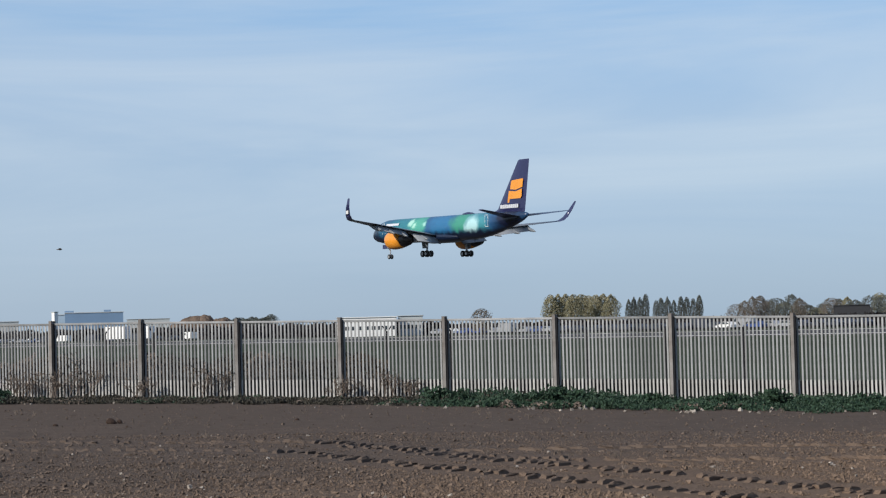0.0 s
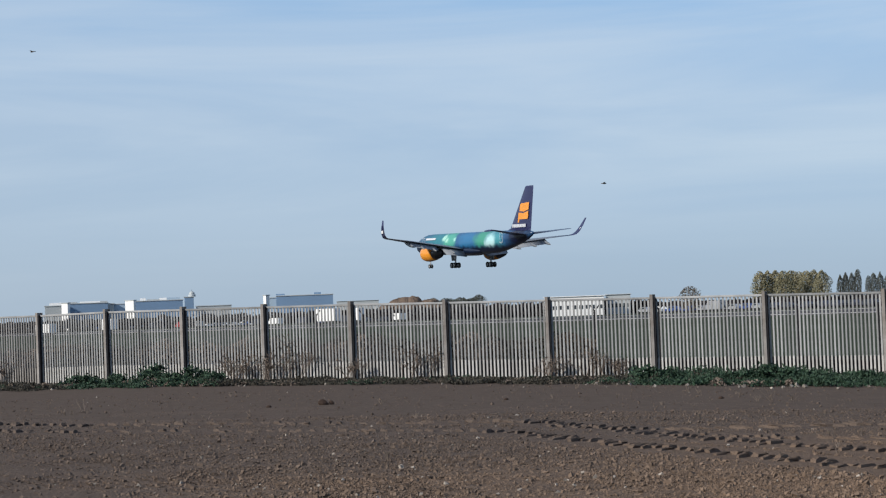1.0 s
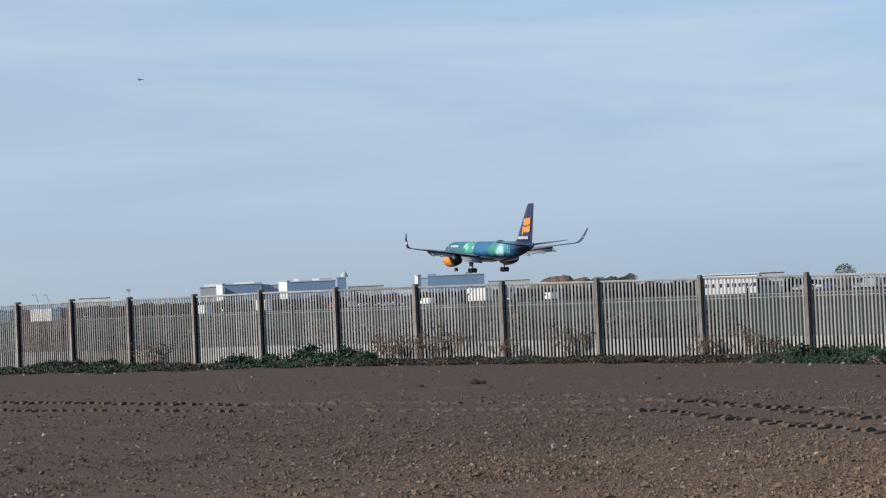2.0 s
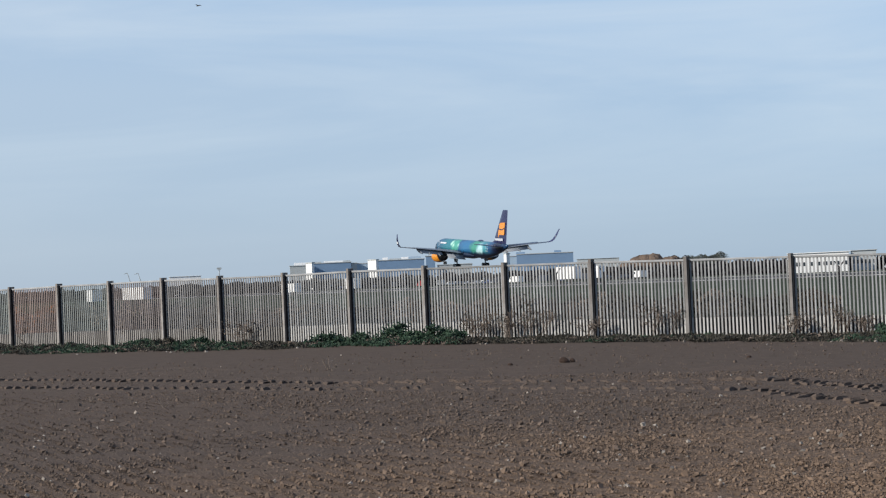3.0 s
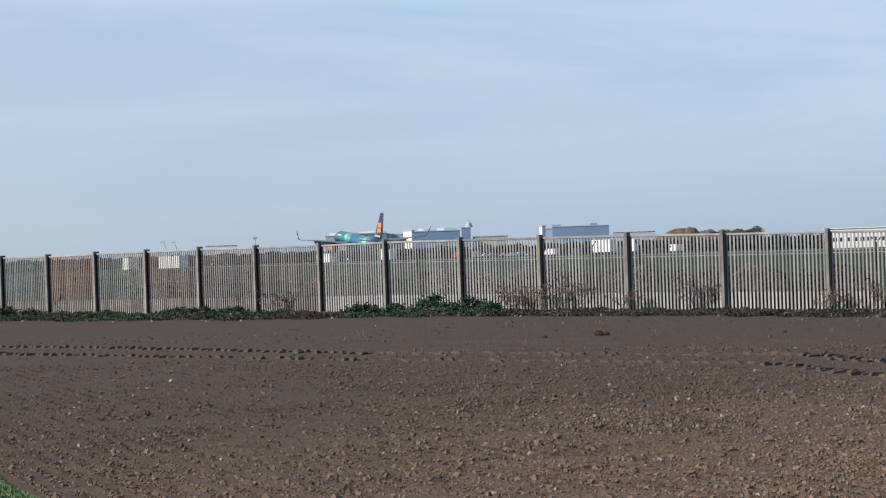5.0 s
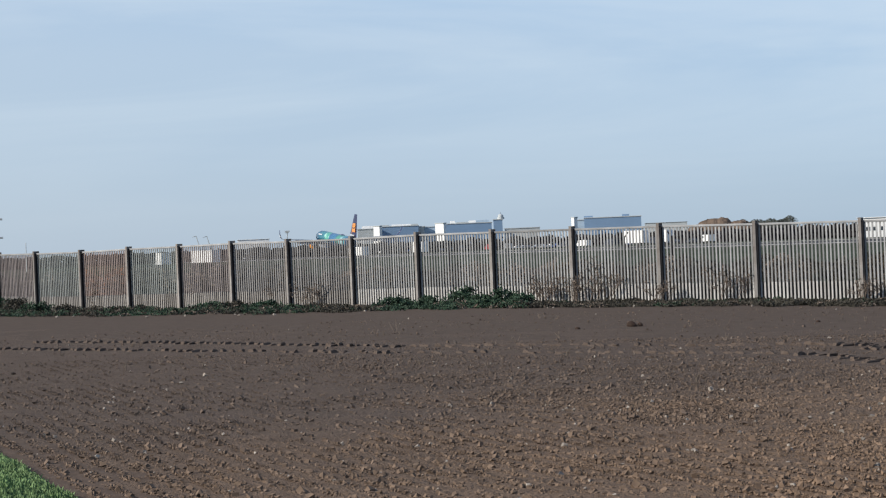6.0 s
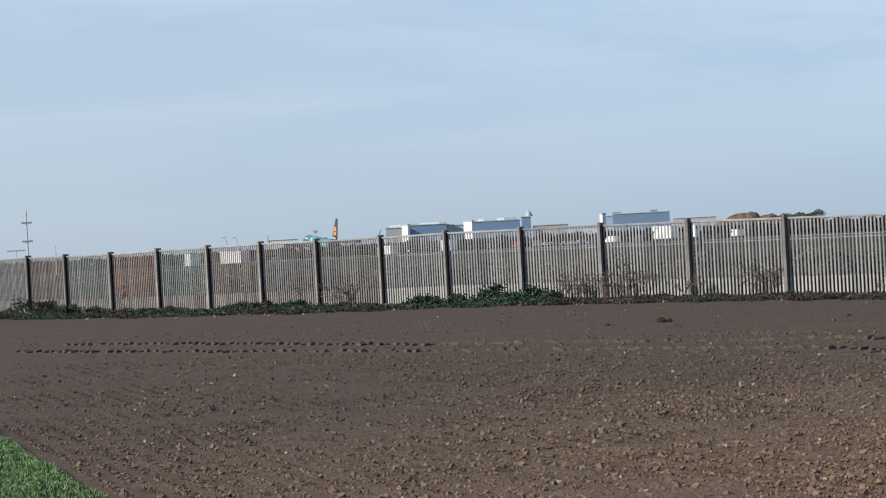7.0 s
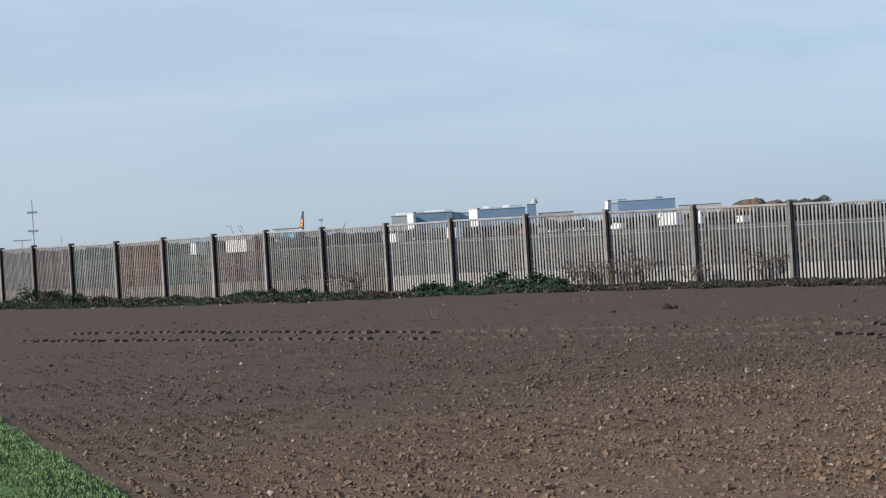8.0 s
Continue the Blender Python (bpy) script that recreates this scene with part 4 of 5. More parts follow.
def car(base, rz, paint, label, van=False):
    """A parked car or van: x ahead."""
    c = empty("parked_van" if van else "parked_car", Matrix.Translation(base) @ pose(0, 0, 0, 0, 0, rz), label, "van" if van else "car", "parked vehicles")
    L, H = (5.4, 2.3) if van else (4.3, 1.45)
    if van:
        prof = [(2.7, 0.45), (2.7, 1.1), (2.2, 1.35), (1.6, H), (-2.7, H), (-2.7, 0.45)]
    else:
        prof = [(2.15, 0.4), (2.15, 0.75), (1.1, 0.95), (0.5, H), (-1.1, H), (-1.9, 0.98), (-2.15, 0.9), (-2.15, 0.4)]
    body = part("body", slab([(x, 0, z) for x, z in prof], 1.75, 1), paint, c)
    bmesh_win = [(1.9, 1.4), (1.55, 2.0), (0.9, 2.0), (0.9, 1.4)] if van else [(0.95, 0.97), (0.45, 1.37), (-1.0, 1.37), (-1.6, 0.99)]
    part("side_window", slab([(x, 0, z) for x, z in bmesh_win], 1.79, 1), DARKGLASS, body)
    for x in (L * 0.3, -L * 0.3):
        for y in (-0.78, 0.78):
            part("wheel", rod((x, y - 0.11, 0.32), (x, y + 0.11, 0.32), 0.32, seg=12), RUBBER, c)
    return c


CARPAINT = [WHITECLAD, mat("silver_car_paint", (0.45, 0.46, 0.48), 0.3, 0.5, vary=0.05), mat("dark_car_paint", (0.03, 0.035, 0.05), 0.3, vary=0.1), mat("blue_car_paint", (0.03, 0.06, 0.2), 0.3, vary=0.1), mat("red_car_paint", (0.25, 0.03, 0.03), 0.35, vary=0.1)]
CARNAME = ["white", "silver", "black", "blue", "red"]
for i in range(30):
    az = 5.6 + i * 0.42 + FAR.uniform(-0.1, 0.1)
    k = FAR.choice((0, 1, 1, 2, 2, 2, 2, 3))
    van = k > 0 and FAR.random() < 0.22
    car(at_runway_far(az, 72 + FAR.uniform(0, 8)), 90 - PSI + FAR.uniform(-3, 3), CARPAINT[k], f"small {CARNAME[k]} {'van' if van else 'car'} parked past the runway", van)
for i in range(20):
    az = -12.3 + i * 0.58 + FAR.uniform(-0.15, 0.15)
    k = FAR.choice((0, 0, 1, 2, 2, 3, 4))
    van = FAR.random() < 0.5
    car(at_runway_far(az, 70 + FAR.uniform(0, 8)), 90 - PSI + FAR.uniform(-20, 20), CARPAINT[k], f"{CARNAME[k]} airport {'van' if van else 'car'} beside the runway", van)

for i in range(9):
    car(at_runway_far(-6.75 + i * 0.19, 82 + FAR.uniform(0, 2)), 90 - PSI + 90, CARPAINT[(0, 1, 0, 1, 1, 0, 3, 1, 0)[i]], "small pale car in a parked row past the runway", False)


def container(az0, az1, d, el0, el1, material, label):
    p0, p1 = at(az0, d), at(az1, d)
    w, h = (p1 - p0).length / math.cos(radians(38)), EYE + d * math.tan(radians(el1)) - p0.z
    mid = (p0 + p1) / 2
    c = empty("box_trailer", pose(mid.x, mid.y, mid.z, 0, 0, -(az0 + az1) / 2 - 38), label, "trailer")
    lift = min(1.0, h * 0.3)
    part("box_body", box((w, 2.5, h - lift), (0, 1.25, lift + (h - lift) / 2), 0.04), material, c)
    for u in (-0.32, 0.3):
        part("wheel", rod((u * w, 0.1, 0.45), (u * w, 0.4, 0.45), 0.45, seg=14), RUBBER, c)
    for u in (-0.45, 0.44):
        part("support_leg", box((0.12, 0.12, lift), (u * w, 0.5, lift / 2)), DARKSTEEL, c)
    return c


container(-3.75, -3.2, 430, -0.2, 0.26, WHITECLAD, "white box trailer past the runway")
container(-2.62, -2.5, 430, -0.2, 0.25, WHITECLAD, "short white box trailer on the airfield")
container(-16.1, -15.5, 330, -0.3, 0.2, WHITECLAD, "white box trailer behind the fence")
container(-17.1, -16.92, 330, -0.3, 0.18, WHITECLAD, "narrow white container behind the fence")
container(-11.6, -11.2, 420, -0.25, 0.12, WHITECLAD, "white lorry box on the airfield")
container(-9.75, -9.5, 420, -0.25, 0.2, WHITECLAD, "white tall lorry box on the airfield")


def site_hall(az0, az1, d, el, material, label, bays):
    """A long low shed: wall panels, window band, roof slab."""
    p0, p1 = at(az0, d), at(az1, d)
    w, h = (p1 - p0).length, EYE + d * math.tan(radians(el)) - p0.z
    mid = (p0 + p1) / 2
    s_ = empty("site_shed", pose(mid.x, mid.y, mid.z, 0, 0, -(az0 + az1) / 2), label, "shed")
    part("wall", box((w, 12, h), (0, 6, h / 2), 0.03), material, s_)
    part("roof", box((w + 0.5, 12.6, 0.18), (0, 6, h + 0.1), 0.03), material, s_)
    for i in range(bays):
        u = -w / 2 + (i + 0.5) * w / bays
        part("window", box((w / bays * 0.6, 0.08, h * 0.2), (u, 0, h * 0.45), 0.01), DARKGLASS, s_)
    return s_


site_hall(2.85, 4.55, 470, 0.335, WHITECLAD, "long white site shed with a window band", 9)
site_hall(4.6, 5.3, 480, 0.35, GREYCLAD, "long grey site shed past the runway", 6)
site_hall(-14.75, -13.85, 900, 0.45, WHITECLAD, "low white airport shed", 5)
site_hall(-3.1, -1.9, 900, 0.45, GREYCLAD, "low grey flat-roofed airport hall", 8)
site_hall(16.95, 17.95, 560, 0.32, DARKSTEEL, "dark low farm building before the wood", 4)


def hedge(name, spans, d_off, height, materials, label, seed, leaf=0.16, per=420):
    """A thicket along the fence: stems and leaves in clumps."""
    rng = np.random.default_rng(seed)
    for i, (az0, az1) in enumerate(spans):
        az = (az0 + az1) / 2
        base = at(az, fence_d(az) + d_off)
        h = empty(name, Matrix.Translation(base), label, "shrub", "thicket behind the fence")
        w = radians(az1 - az0) * (fence_d(az) + d_off)
        bm = bmesh.new()
        for k in range(7):
            x = rng.uniform(-w / 2, w / 2)
            add_rod(bm, (x, 0, -0.1), (x + rng.normal(0, 0.2), rng.normal(0, 0.2), height * rng.uniform(0.6, 0.95)), 0.02, 0.006, 5)
        part("stem", bm, BARK, h)
        verts, faces = [], []
        c = np.stack([rng.uniform(-w / 2 - 0.2, w / 2 + 0.2, per), rng.normal(0, 0.45, per), height * rng.uniform(0.02, 1, per) ** 0.8], 1)
        c[:, 2] *= 1 - 0.25 * np.abs(np.sin(c[:, 0] * 2.1 + i))
        leaf_quads(rng, c, leaf, verts, faces)
        tagged(mesh_part("foliage", verts, faces, materials[int(rng.integers(len(materials)))], h), kind="stuff")


RUST = mat("rust_brown_foliage", gloss=0.03, base=(0.20, 0.085, 0.04), rough=0.85, vary=0.3, scale=0.5, island=0.4)
hedge("thicket", [(-25 + i * 0.75, -24.2 + i * 0.75) for i in range(15)], 6.0, 1.5, [TREE_BROWN, RUST, LEAFDARK, LEAFDARK], "brown and rust autumn thicket behind the fence", 7, per=900)

hedge("thicket", [(-14 + i * 0.9, -13.05 + i * 0.9) for i in range(20)], 4.0, 1.3, [LEAFDARK, DRY, BARK, LEAFDARK], "dull brown tall weeds behind the fence", 17, leaf=0.10, per=1700)


def pole(name, az, d, el, r, arms, label, cat):
    h = EYE + d * math.tan(radians(el))
    base = at(az, d, 0)
    p = empty(name, pose(base.x, base.y, 0, 0, 0, -az), label, cat)
    part("shaft", rod((0, 0, 0), (0, 0, h), r, r * 0.6, 8), GREYCLAD, p)
    for z, w in arms:
        part("cross_arm", box((w, r * 2, r * 2.2), (0, 0, h * z), 0.01), GREYCLAD, p)
    return p


pole("radio_mast", -21.43, 300, 1.66, 0.13, ((0.82, 1.5), (0.56, 1.5)), "slim grey mast with two cross arms", "mast")
pole("lamp_mast", -20.67, 500, 0.62, 0.12, (), "thin grey pole on the airfield", "pole")
pole("lamp_mast", -13.33, 420, 0.66, 0.14, ((0.985, 1.0), (0.95, 0.7)), "airfield light pole with a lamp head", "lamp post")
pole("lamp_mast", -21.75, 900, 0.55, 0.2, ((0.97, 8.0),), "far pole with a long arm", "pole")


def crane(az, d, el, lean):
    base = at(az, d, 0)
    h = EYE + d * math.tan(radians(el))
    c = empty("mobile_crane", pose(base.x, base.y, 0, 0, 0, -az), "far mobile crane with a raised boom", "crane", "far cranes")
    part("boom", rod((0, 0, 2), (lean, 0, h), 0.35, 0.2, 6), GREYCLAD, c)
    part("jib", rod((lean, 0, h), (lean - 2.2, 0, h - 0.6), 0.25, 0.15, 6), GREYCLAD, c)
    part("carrier", box((8, 3, 2.4), (0, 0, 1.2), 0.1), GREYCLAD, c)


crane(-15.75, 1200, 0.62, -3.5)
crane(-15.45, 1210, 0.60, -3.5)


def inner_fence_post(az, d):
    base = at(az, d)
    p = empty("wire_fence_post", pose(*base, 0, 0, -az), "dark steel inner fence post with forked top", "fence post", "posts of the inner fence")
    part("shaft", box((0.09, 0.09, 1.85), (0, 0, 0.92), 0.008), DARKMATT, p)
    for s in (-1, 1):
        part("fork_arm", rod((0, 0, 1.8), (s * 0.16, 0, 2.02), 0.022, seg=6), DARKMATT, p)


for az in (-8.7, -7.05, -5.35, -3.72, -2.35, 0.95, 4.27, 6.1, 8.0, 10.0, 12.2, 14.4, 16.6):
    inner_fence_post(az, 68 + 0.15 * (10 - az))

# ---------- plants along the fence ----------
WIDTHS = [(-26, 9.0), (-17, 8.5), (-13, 6.5), (-9, 4.2), (-5, 4.2), (0, 3.8), (6, 5.6), (9, 6.6), (18, 7.0), (24, 7.0)]


def strip_w(az):
    for (a0, w0), (a1, w1) in zip(WIDTHS, WIDTHS[1:]):
        if a0 <= az <= a1:
            return w0 + (w1 - w0) * (az - a0) / (a1 - a0)
    return 6.0


def greenness(az):
    """How leafy and green the strip is along the fence."""
    return max(0.04, step(3, 8, az), 0.85 * step(-11.2, -10.2, az) * (1 - step(-6.8, -6.0, az)), 0.5 * (1 - step(-14, -11.5, az)))


def weed_strip():
    """Tussocks of weeds of many sizes, thick in places and thin in others."""
    rng = np.random.default_rng(3)
    sets = {"green": [], "dull": [], "dry": []}
    for _ in range(3600):
        az = rng.uniform(-25, 21)
        w = strip_w(az) * (0.85 + 0.3 * noise.noise(Vector((az * 1.3, 0, 0))))
        u = rng.uniform(0, 1) ** 0.9
        d = fence_d(az) - 0.15 - u * w
        x, y = d * math.sin(radians(az)), d * math.cos(radians(az))
        thick = noise.noise(Vector((x * 0.55, y * 0.4, 2))) + 0.5
        if rng.uniform() > 0.35 + 0.9 * thick:
            continue
        g = greenness(az) + 0.35 * noise.noise(Vector((x * 0.35, y * 0.3, 9)))
        r = rng.uniform()
        kind = "green" if r < g else "dry" if r > 0.90 else "dull"
        tall = (0.07 + 0.17 * max(0.0, thick) * rng.uniform(0.4, 1.3)) * (1 - 0.35 * u) * (0.8 + 0.5 * greenness(az))
        wide = rng.uniform(0.12, 0.30)
        k = int(26 + 90 * wide)
        a, q = rng.uniform(0, 6.28, k), np.sqrt(rng.uniform(0, 1, k))
        top = tall * np.sqrt(np.clip(1 - q * q, 0.02, 1)) * rng.uniform(0.45, 1.15, k)
        sets[kind].append(np.stack([x + wide * q * np.cos(a), y + wide * q * np.sin(a), ground_z(x, y) + top], 1))
    for key, mt, label in (("green", LEAF, "low green weeds along the foot of the fence"), ("dull", LEAFDARK, "low dull weeds along the foot of the fence"), ("dry", DRY, "dry brown grass along the foot of the fence")):
        verts, faces = [], []
        leaf_quads(rng, np.concatenate(sets[key]), 0.075, verts, faces)
        stuff_mesh("weed", verts, faces, mt, label, "weeds")


weed_strip()


def bush(az, inset, height, width, seed, material=None):
    """A leafy weed bush: stems from one root, broad leaves in clumps."""
    rng = np.random.default_rng(seed)
    base = at(az, fence_d(az) - inset)
    b = empty("weed_bush", Matrix.Translation(base), "leafy dark green weed bush before the fence", "bush", "weed bushes")
    bm = bmesh.new()
    tips = []
    for k in range(10):
        a, r = rng.uniform(0, 6.28), width / 2 * rng.uniform(0.1, 0.95)
        tip = (r * math.cos(a), r * math.sin(a), height * rng.uniform(0.35, 1.0) * (1 - 0.5 * (r / width * 2) ** 2))
        add_rod(bm, (0.2 * tip[0], 0.2 * tip[1], -0.03), tip, 0.012, 0.005, 5)
        tips.append(tip)
    part("stem", bm, LEAFDARK, b)
    verts, faces = [], []
    for tip in tips:
        k = 60
        c = np.array(tip) + rng.normal(size=(k, 3)) * np.array((width * 0.11, width * 0.11, height * 0.14))
        c[:, 2] = np.maximum(c[:, 2], 0.02)
        leaf_quads(rng, c, 0.10, verts, faces)
    tagged(mesh_part("foliage", verts, faces, material or LEAF, b), kind="stuff")


BUSHES = [(-21.6, 2.0, 0.95, 1.3), (-21.1, 2.2, 0.7, 1.2), (-20.4, 1.6, 0.5, 1.1), (-19.7, 1.6, 0.35, 0.9), (-15.6, 1.5, 0.35, 1.0), (-14.9, 1.4, 0.4, 0.9), (-14.0, 1.5, 0.35, 0.9), (-10.3, 1.6, 0.42, 1.1), (-9.6, 1.7, 0.42, 1.0),
          (-8.35, 1.7, 0.72, 1.0), (-7.85, 1.9, 0.4, 1.0), (-7.2, 1.7, 0.62, 0.85), (-6.7, 1.9, 0.45, 0.9), (5.6, 1.7, 0.48, 1.0), (6.2, 2.0, 0.42, 0.9), 
          (8.5, 2.6, 0.36, 0.9), (9.2, 2.4, 0.6, 1.1), (9.7, 2.6, 0.45, 0.9), (10.4, 2.8, 0.36, 1.0), (11.6, 3.0, 0.34, 1.0), (13.8, 3.0, 0.36, 1.0), (15.3, 2.6, 0.5, 0.8), (16.4, 3.0, 0.34, 1.0), (17.6, 3.0, 0.36, 1.0)]
for i, (az, inset, hh, ww) in enumerate(BUSHES):
    bush(az, inset, hh * 0.72, ww, 200 + i, LEAFDARK if az < -11 and i % 2 else None)


def dry_shrub(az, inset, height, width, seed):
    """Bare branching stalks with a few curled leaves."""
    rng = random.Random(seed)
    base = at(az, fence_d(az) - inset)
    t = empty("dry_shrub", Matrix.Translation(base), "dry brown branching shrub at the fence", "shrub", "dry shrubs")
    bm = bmesh.new()
    tips = []

    def grow(p, v, length, r, depth):
        q = p + v * length
        add_rod(bm, p, q, r, r * 0.6, 4)
        tips.append(q)
        if depth:
            for _ in range(rng.choice((2, 3))):
                w = (v + Vector((rng.gauss(0, 0.5), rng.gauss(0, 0.35), rng.gauss(0.1, 0.25)))).normalized()
                grow(p + v * length * rng.uniform(0.5, 1), w, length * rng.uniform(0.5, 0.8), r * 0.65, depth - 1)

    for _ in range(8):
        x = rng.uniform(-width / 2, width / 2)
        grow(Vector((x, rng.uniform(-0.1, 0.1), -0.03)), Vector((rng.gauss(0, 0.3), rng.gauss(0, 0.1), 1)).normalized(), height * rng.uniform(0.35, 0.5), 0.011, 3)
    tagged(part("stalk", bm, DRY, t), kind="stuff")
    r2 = np.random.default_rng(seed)
    verts, faces = [], []
    leaf_quads(r2, np.array([tuple(p) for p in tips]) + r2.normal(size=(len(tips), 3)) * 0.03, 0.06, verts, faces)
    tagged(mesh_part("dry_leaf", verts, faces, DRY, t), kind="stuff")


for i, (az, inset, hh, ww) in enumerate(((-13.2, -0.5, 0.9, 0.9), (-12.6, 0.3, 0.9, 0.9), (-12.1, -0.4, 0.9, 0.8), (-6.0, 0.4, 0.8, 0.7), (-5.6, 0.3, 1.1, 0.9), (-4.9, 0.35, 0.8, 0.7), (-4.5, 0.3, 1.0, 1.0), (-3.9, -0.5, 1.1, 0.9), (-3.3, -0.5, 1.0, 0.8),
                                          (-2.6, 0.4, 0.7, 0.6), (-1.6, -0.5, 1.0, 0.9), (-0.9, 0.3, 1.0, 1.0), (-0.2, -0.4, 0.9, 0.8), (0.9, -0.5, 0.9, 0.7), (3.0, 0.35, 0.7, 0.6), (3.7, -0.5, 0.9, 0.8), (4.4, 0.3, 0.9, 0.9), (5.0, 0.4, 0.6, 0.6), (-16.0, -0.5, 0.7, 0.7), (-18.5, -0.5, 0.8, 0.8))):
    dry_shrub(az, inset, hh * (1.25 if inset < 0 else 1.0), ww, 300 + i)

# ---------- the field's surface ----------
ROCK = np.array([(x, y, z) for x in (-1, 1) for y in (-1, 1) for z in (-1, 1)], float) * 0.72
ROCKF = [(0, 1, 3, 2), (4, 6, 7, 5), (0, 4, 5, 1), (2, 3, 7, 6), (0, 2, 6, 4), (1, 5, 7, 3)]


def edge_x(y):
    return -5.04 - 0.547 * (y - 13.9)


def lumps(name, spots, sizes, material, label, category, seed):
    rng = np.random.default_rng(seed)
    n = len(spots)
    v = ROCK[None] * (1 + rng.uniform(-0.3, 0.3, (n, 8, 1))) + rng.uniform(-0.28, 0.28, (n, 8, 3))
    for i, j in ((0, 1), (0, 2), (1, 2)):
        a = rng.uniform(0, 6.28, n)
        ca, sa = np.cos(a)[:, None], np.sin(a)[:, None]
        p, q = v[..., i] * ca - v[..., j] * sa, v[..., i] * sa + v[..., j] * ca
        v[..., i], v[..., j] = p, q
    v[..., 2] *= rng.uniform(0.65, 1.1, (n, 1))
    v = v * sizes[:, None, None] + spots[:, None, :]
    idx = np.array(ROCKF)[None] + 8 * np.arange(n)[:, None, None]
    return stuff_mesh(name, v.reshape(-1, 3).tolist(), idx.reshape(-1, 4).tolist(), material, label, category)


def field_clods():
    rng = np.random.default_rng(11)
    spots, sizes, stones, ssz = [], [], [], []
    for d0, d1, per in ((12.0, 17, 1500), (17, 22, 1050), (22, 28, 420), (28, 36, 170), (36, 50, 22)):
        n = int(0.40 * (d1 * d1 - d0 * d0) * per)
        az = np.radians(rng.uniform(-25, 20.5, n))
        d = np.sqrt(rng.uniform(d0 * d0, d1 * d1, n))
        for x, y in zip(d * np.sin(az), d * np.cos(az)):
            # drawn together into rows that run with the edge
            off = (x - edge_x(y)) * 0.877
            if off < 0.22:
                continue
            row = (off / 0.22) % 1.0
            if row > 0.48 and rng.uniform() < (0.95 if off < 6 else 0.35):
                continue
            # the tyres pressed the soil flat
            if (round(x / 0.2), round(y / 0.2)) in PRESSED:
                continue
            patch = noise.noise(Vector((x * 0.25, y * 0.25, 5))) + 0.5
            if rng.uniform() > 0.62 + 0.5 * patch:
                continue
            s = (0.0066 if y < 22 else 0.0074) * math.exp(rng.normal(0.0, 0.47))
            if rng.uniform() < 0.06:
                s *= 1.8
            spots.append((x, y, ground_z(x, y) + s * 0.45))
            sizes.append(min(s, 0.028))
            if rng.uniform() < 0.0035:
                stones.append((x + 0.05, y, ground_z(x, y) + 0.012))
                ssz.append(0.011 * math.exp(rng.normal(0.1, 0.35)))
    # larger pale stones thrown up to the edge of the weeds
    for _ in range(70):
        az = rng.uniform(3, 20) if rng.uniform() < 0.75 else rng.uniform(-22, 3)
        p = at(az, fence_d(az) - strip_w(az) * rng.uniform(0.75, 1.1))
        stones.append((p.x, p.y, p.z + 0.02))
        ssz.append(rng.uniform(0.02, 0.055))
    lumps("clod", np.array(spots), np.array(sizes), CLOD, "brown crumbs and clods of tilled soil", "clods", 12)
    lumps("stone", np.array(stones), np.array(ssz), STONE, "pale flint stones lying on the soil", "stones", 13)


field_clods()


def big_clod(x, y, r, seed):
    bm = bmesh.new()
    bmesh.ops.create_icosphere(bm, subdivisions=2, radius=r)
    for v in bm.verts:
        v.co *= 1 + 0.5 * noise.noise(v.co * 9 + Vector((seed, 0, 0)))
        v.co.z *= 0.75
    ob = part("large_clod", bm, WETCLOD)
    ob.location = (x, y, ground_z(x, y) + r * 0.3)
    tagged(ob, "dark lump of turned earth on the field", "clod", "large clods")


for i, (x, y, r) in enumerate(((-2.57, 41.0, 0.11), (-3.6, 40.2, 0.06), (-2.42, 41.1, 0.07), (5.5, 40.5, 0.05), (1.2, 41.5, 0.05), (7.2, 16.8, 0.06), (6.9, 17.3, 0.05))):
    big_clod(x, y, r, i)


def tyre_track(points, seed):
    """The print of a lugged tyre: slanted ridges pressed up on both halves of the tread."""
    rng = random.Random(seed)
    pts = [Vector((x, y, 0)) for x, y in points]
    verts, faces = [], []
    carry = 0.0
    for a, b in zip(pts, pts[1:]):
        u = (b - a).normalized()
        side = Vector((-u.y, u.x, 0))
        s = carry
        while s < (b - a).length:
            c = a + u * s
            for sg in (-1, 1):
                if rng.random() < (0.06 if sg > 0 else 0.6):
                    continue
                lug = (side * 0.85 - u * 0.5).normalized()
                wide = u * 0.066 * rng.uniform(0.75, 1.15)
                mid = c + side * (0.0 if sg > 0 else -0.22) + u * rng.uniform(-0.04, 0.04)
                half, high = lug * 0.17 * rng.uniform(0.6, 1.15), 0.042 * rng.uniform(0.5, 1.3)
                k = len(verts)
                # a crumbled ridge: foot, shoulder and crest
                for j, z in ((1.0, -0.015), (0.78, high * 0.7), (0.40, high)):
                    for p in (mid - half * j - wide * j, mid + half * j - wide * j, mid + half * j + wide * j, mid - half * j + wide * j):
                        verts.append((p.x + rng.uniform(-0.025, 0.025), p.y + rng.uniform(-0.025, 0.025), ground_z(p.x, p.y) + z + rng.uniform(-0.006, 0.006)))
                for a0, b0 in ((0, 4), (4, 8)):
                    faces += [(k + a0 + q, k + a0 + (q + 1) % 4, k + b0 + (q + 1) % 4, k + b0 + q) for q in range(4)]
                faces.append((k + 8, k + 9, k + 10, k + 11))
            s += 0.25
        carry = s - (b - a).length
    stuff_mesh("tyre_track", verts, faces, SOIL, "ridged tractor tyre print across the soil", "tyre track")


for k, line in enumerate(TRACKS):
    tyre_track(line, k + 1)


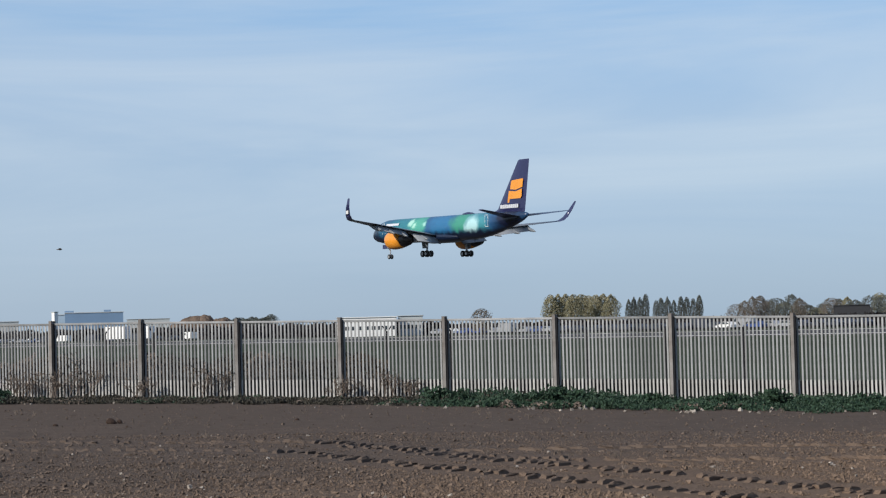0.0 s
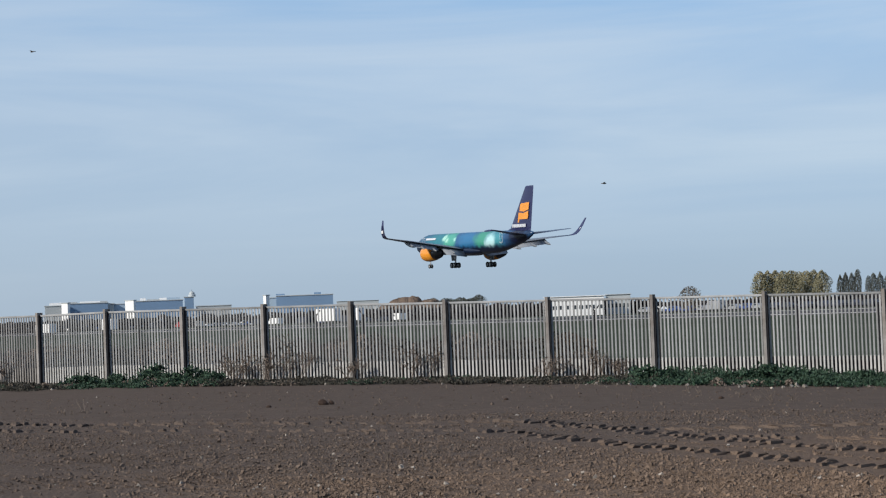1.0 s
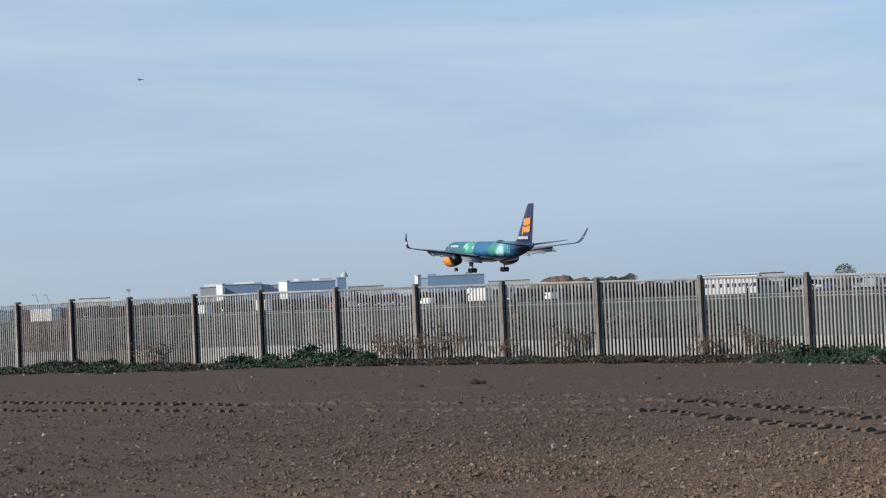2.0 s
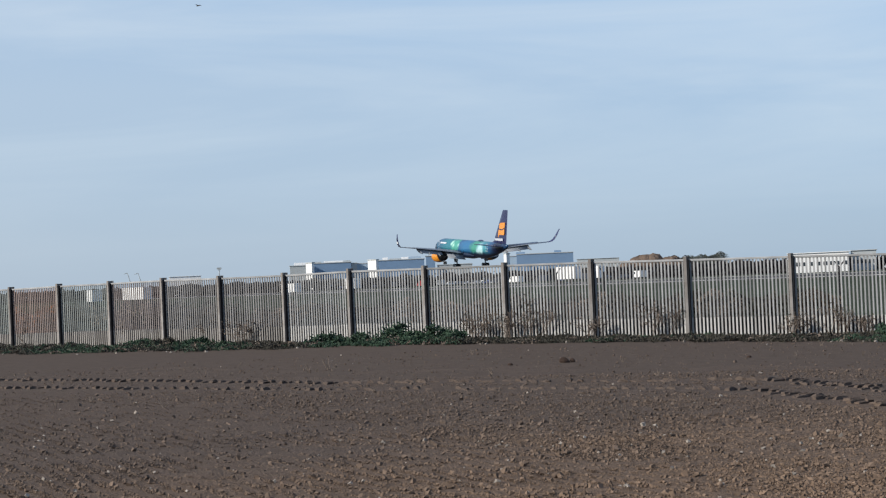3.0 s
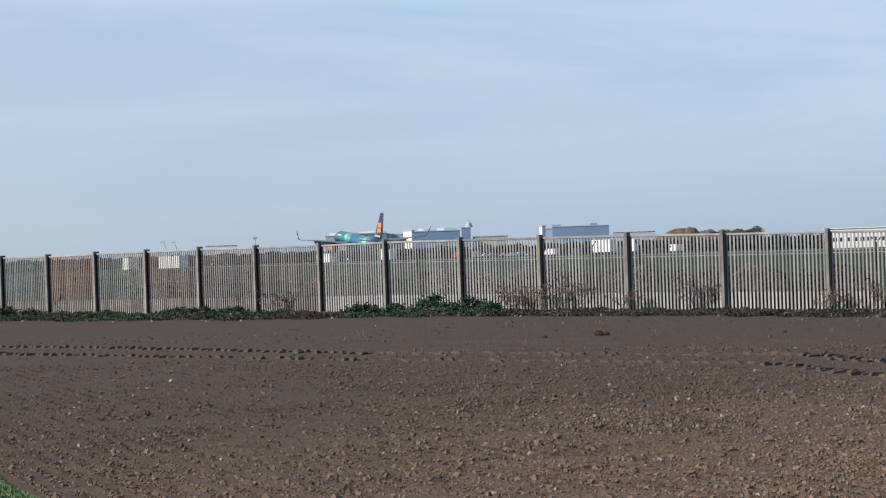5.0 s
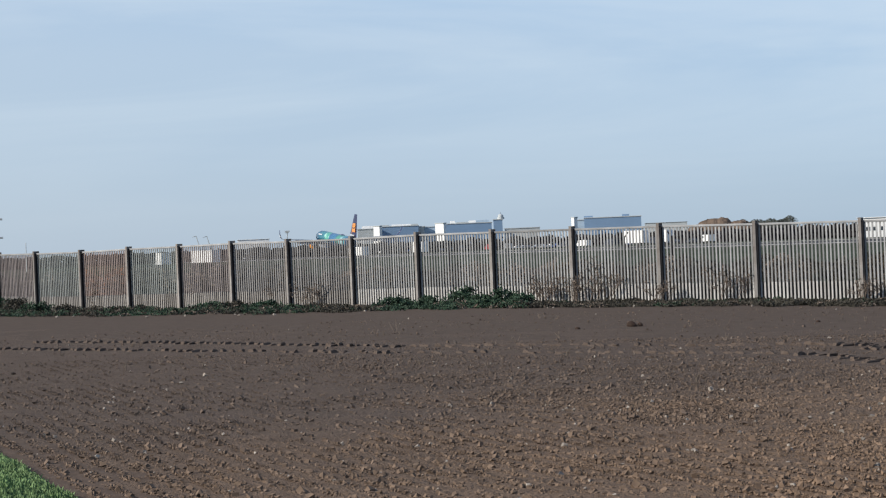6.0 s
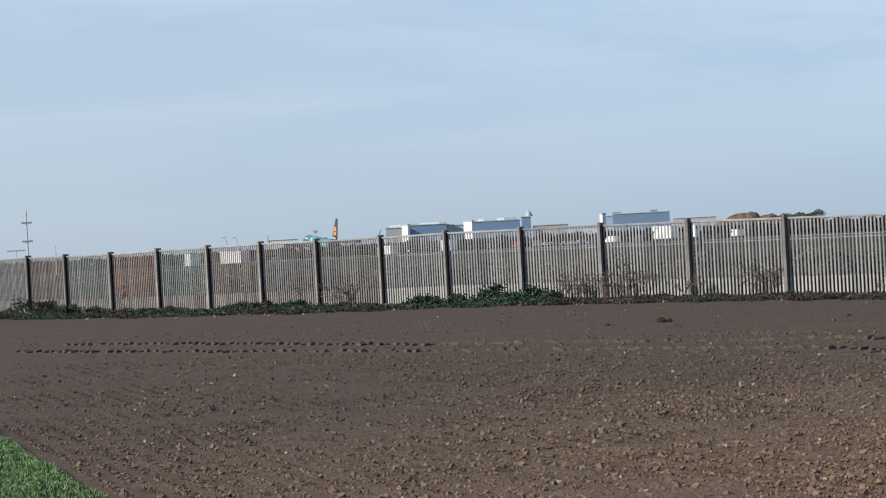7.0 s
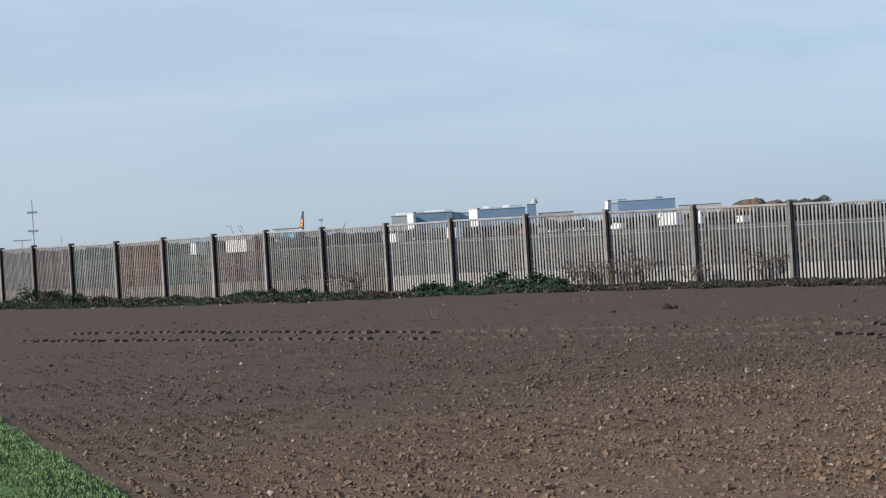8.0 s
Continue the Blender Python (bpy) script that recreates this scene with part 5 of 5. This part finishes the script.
def stubble():
    """Tufts of dry straw left standing in the soil, a few blades each."""
    rng = random.Random(400)
    spots = [(-7.4, 40.5, 0.3), (6.2, 38.4, 0.26)]
    for _ in range(90):
        p = at(rng.uniform(-22, 18), rng.uniform(24, 48))
        if p.x > edge_x(p.y) + 0.5:
            spots.append((p.x, p.y, rng.uniform(0.05, 0.14)))
    bm = bmesh.new()
    for x, y, h in spots:
        z = ground_z(x, y)
        for _ in range(8):
            foot = (x + rng.gauss(0, 0.015), y + rng.gauss(0, 0.015), z - 0.02)
            add_rod(bm, foot, (x + rng.gauss(0, h * 0.35), y + rng.gauss(0, h * 0.2), z + h * rng.uniform(0.5, 1.1)), 0.006, 0.002, 4)
    tagged(part("dry_stubble", bm, DRY), "tufts of dry straw standing in the soil", "stubble", kind="stuff")


stubble()


def grass_verge():
    """The turf on which the camera stands, with an uneven edge to the soil."""
    rng = np.random.default_rng(21)
    left, right = [], []
    for i in range(140):
        y = -6 + i * 0.33
        wob = 0.10 * noise.noise(Vector((y * 0.9, 1, 0))) + 0.05 * noise.noise(Vector((y * 3.1, 4, 0)))
        x = edge_x(y) + wob
        right.append((x, y))
        left.append((x - 9, y))
    verts, faces = [], []
    for (lx, ly), (rx, ry) in zip(left, right):
        for u in (0, 0.5, 0.8, 0.93, 0.985, 1.0):
            x = lx + (rx - lx) * u
            verts.append((x, ly, 0.05 + 0.05 * (1 if u < 0.985 else 0.5 if u < 1 else -0.6) + 0.012 * noise.noise(Vector((x * 2, ly * 2, 0)))))
    for i in range(len(left) - 1):
        for k in range(5):
            a = i * 6 + k
            faces.append((a, a + 1, a + 7, a + 6))
    me = bpy.data.meshes.new("grass_verge")
    me.from_pydata(verts, [], faces)
    me.materials.append(VERGE)
    tagged(new("grass_verge", me), "short green grass verge beside the field", "grass verge", kind="structure")
    bv, bf = [], []
    n = 70000
    ys = rng.uniform(11.5, 26, n)
    depth = rng.uniform(0, 1, n) ** 1.3 * 3.2
    for y, dp in zip(ys, depth):
        x = edge_x(y) + 0.10 * noise.noise(Vector((y * 0.9, 1, 0))) + 0.04 - dp
        if math.degrees(math.atan2(x, y)) < -24.5:
            continue
        h = rng.uniform(0.008, 0.034) * (0.7 + 0.8 * max(0, noise.noise(Vector((x * 2.5, y * 2.5, 3))) + 0.4))
        a = rng.uniform(0, 6.28)
        w = rng.uniform(0.006, 0.012)
        dx, dy = w * math.cos(a), w * math.sin(a)
        lx, ly = rng.normal(0, 0.4) * h, rng.normal(0, 0.4) * h
        k = len(bv)
        bv += [(x - dx, y - dy, 0.075), (x + dx, y + dy, 0.075), (x + lx * 0.5 + dx * 0.7, y + ly * 0.5 + dy * 0.7, 0.09 + h * 0.6), (x + lx, y + ly, 0.09 + h)]
        bf += [(k, k + 1, k + 2), (k, k + 2, k + 3)]
    stuff_mesh("grass", bv, bf, BLADE, "short green blades of grass on the verge", "grass")


grass_verge()


def build_bird():
    b = empty("bird", None, "small dark bird flying over the field", "bird")
    part("body", loft([ring(x, w, w, 0, 8) for x, w in ((0.12, 0.005), (0.09, 0.025), (0.0, 0.035), (-0.09, 0.018), (-0.15, 0.012))]), BIRD, b, smooth=True)
    for s in (1, -1):
        part("wing", slab([(0.05, s * 0.02, 0.01), (0.06, s * 0.12, 0.06), (-0.02, s * 0.26, 0.03), (-0.04, s * 0.12, 0.05), (-0.04, s * 0.02, 0.01)], 0.008, 2), BIRD, b)
    return b


bird = build_bird()
swift = build_bird()

motions()
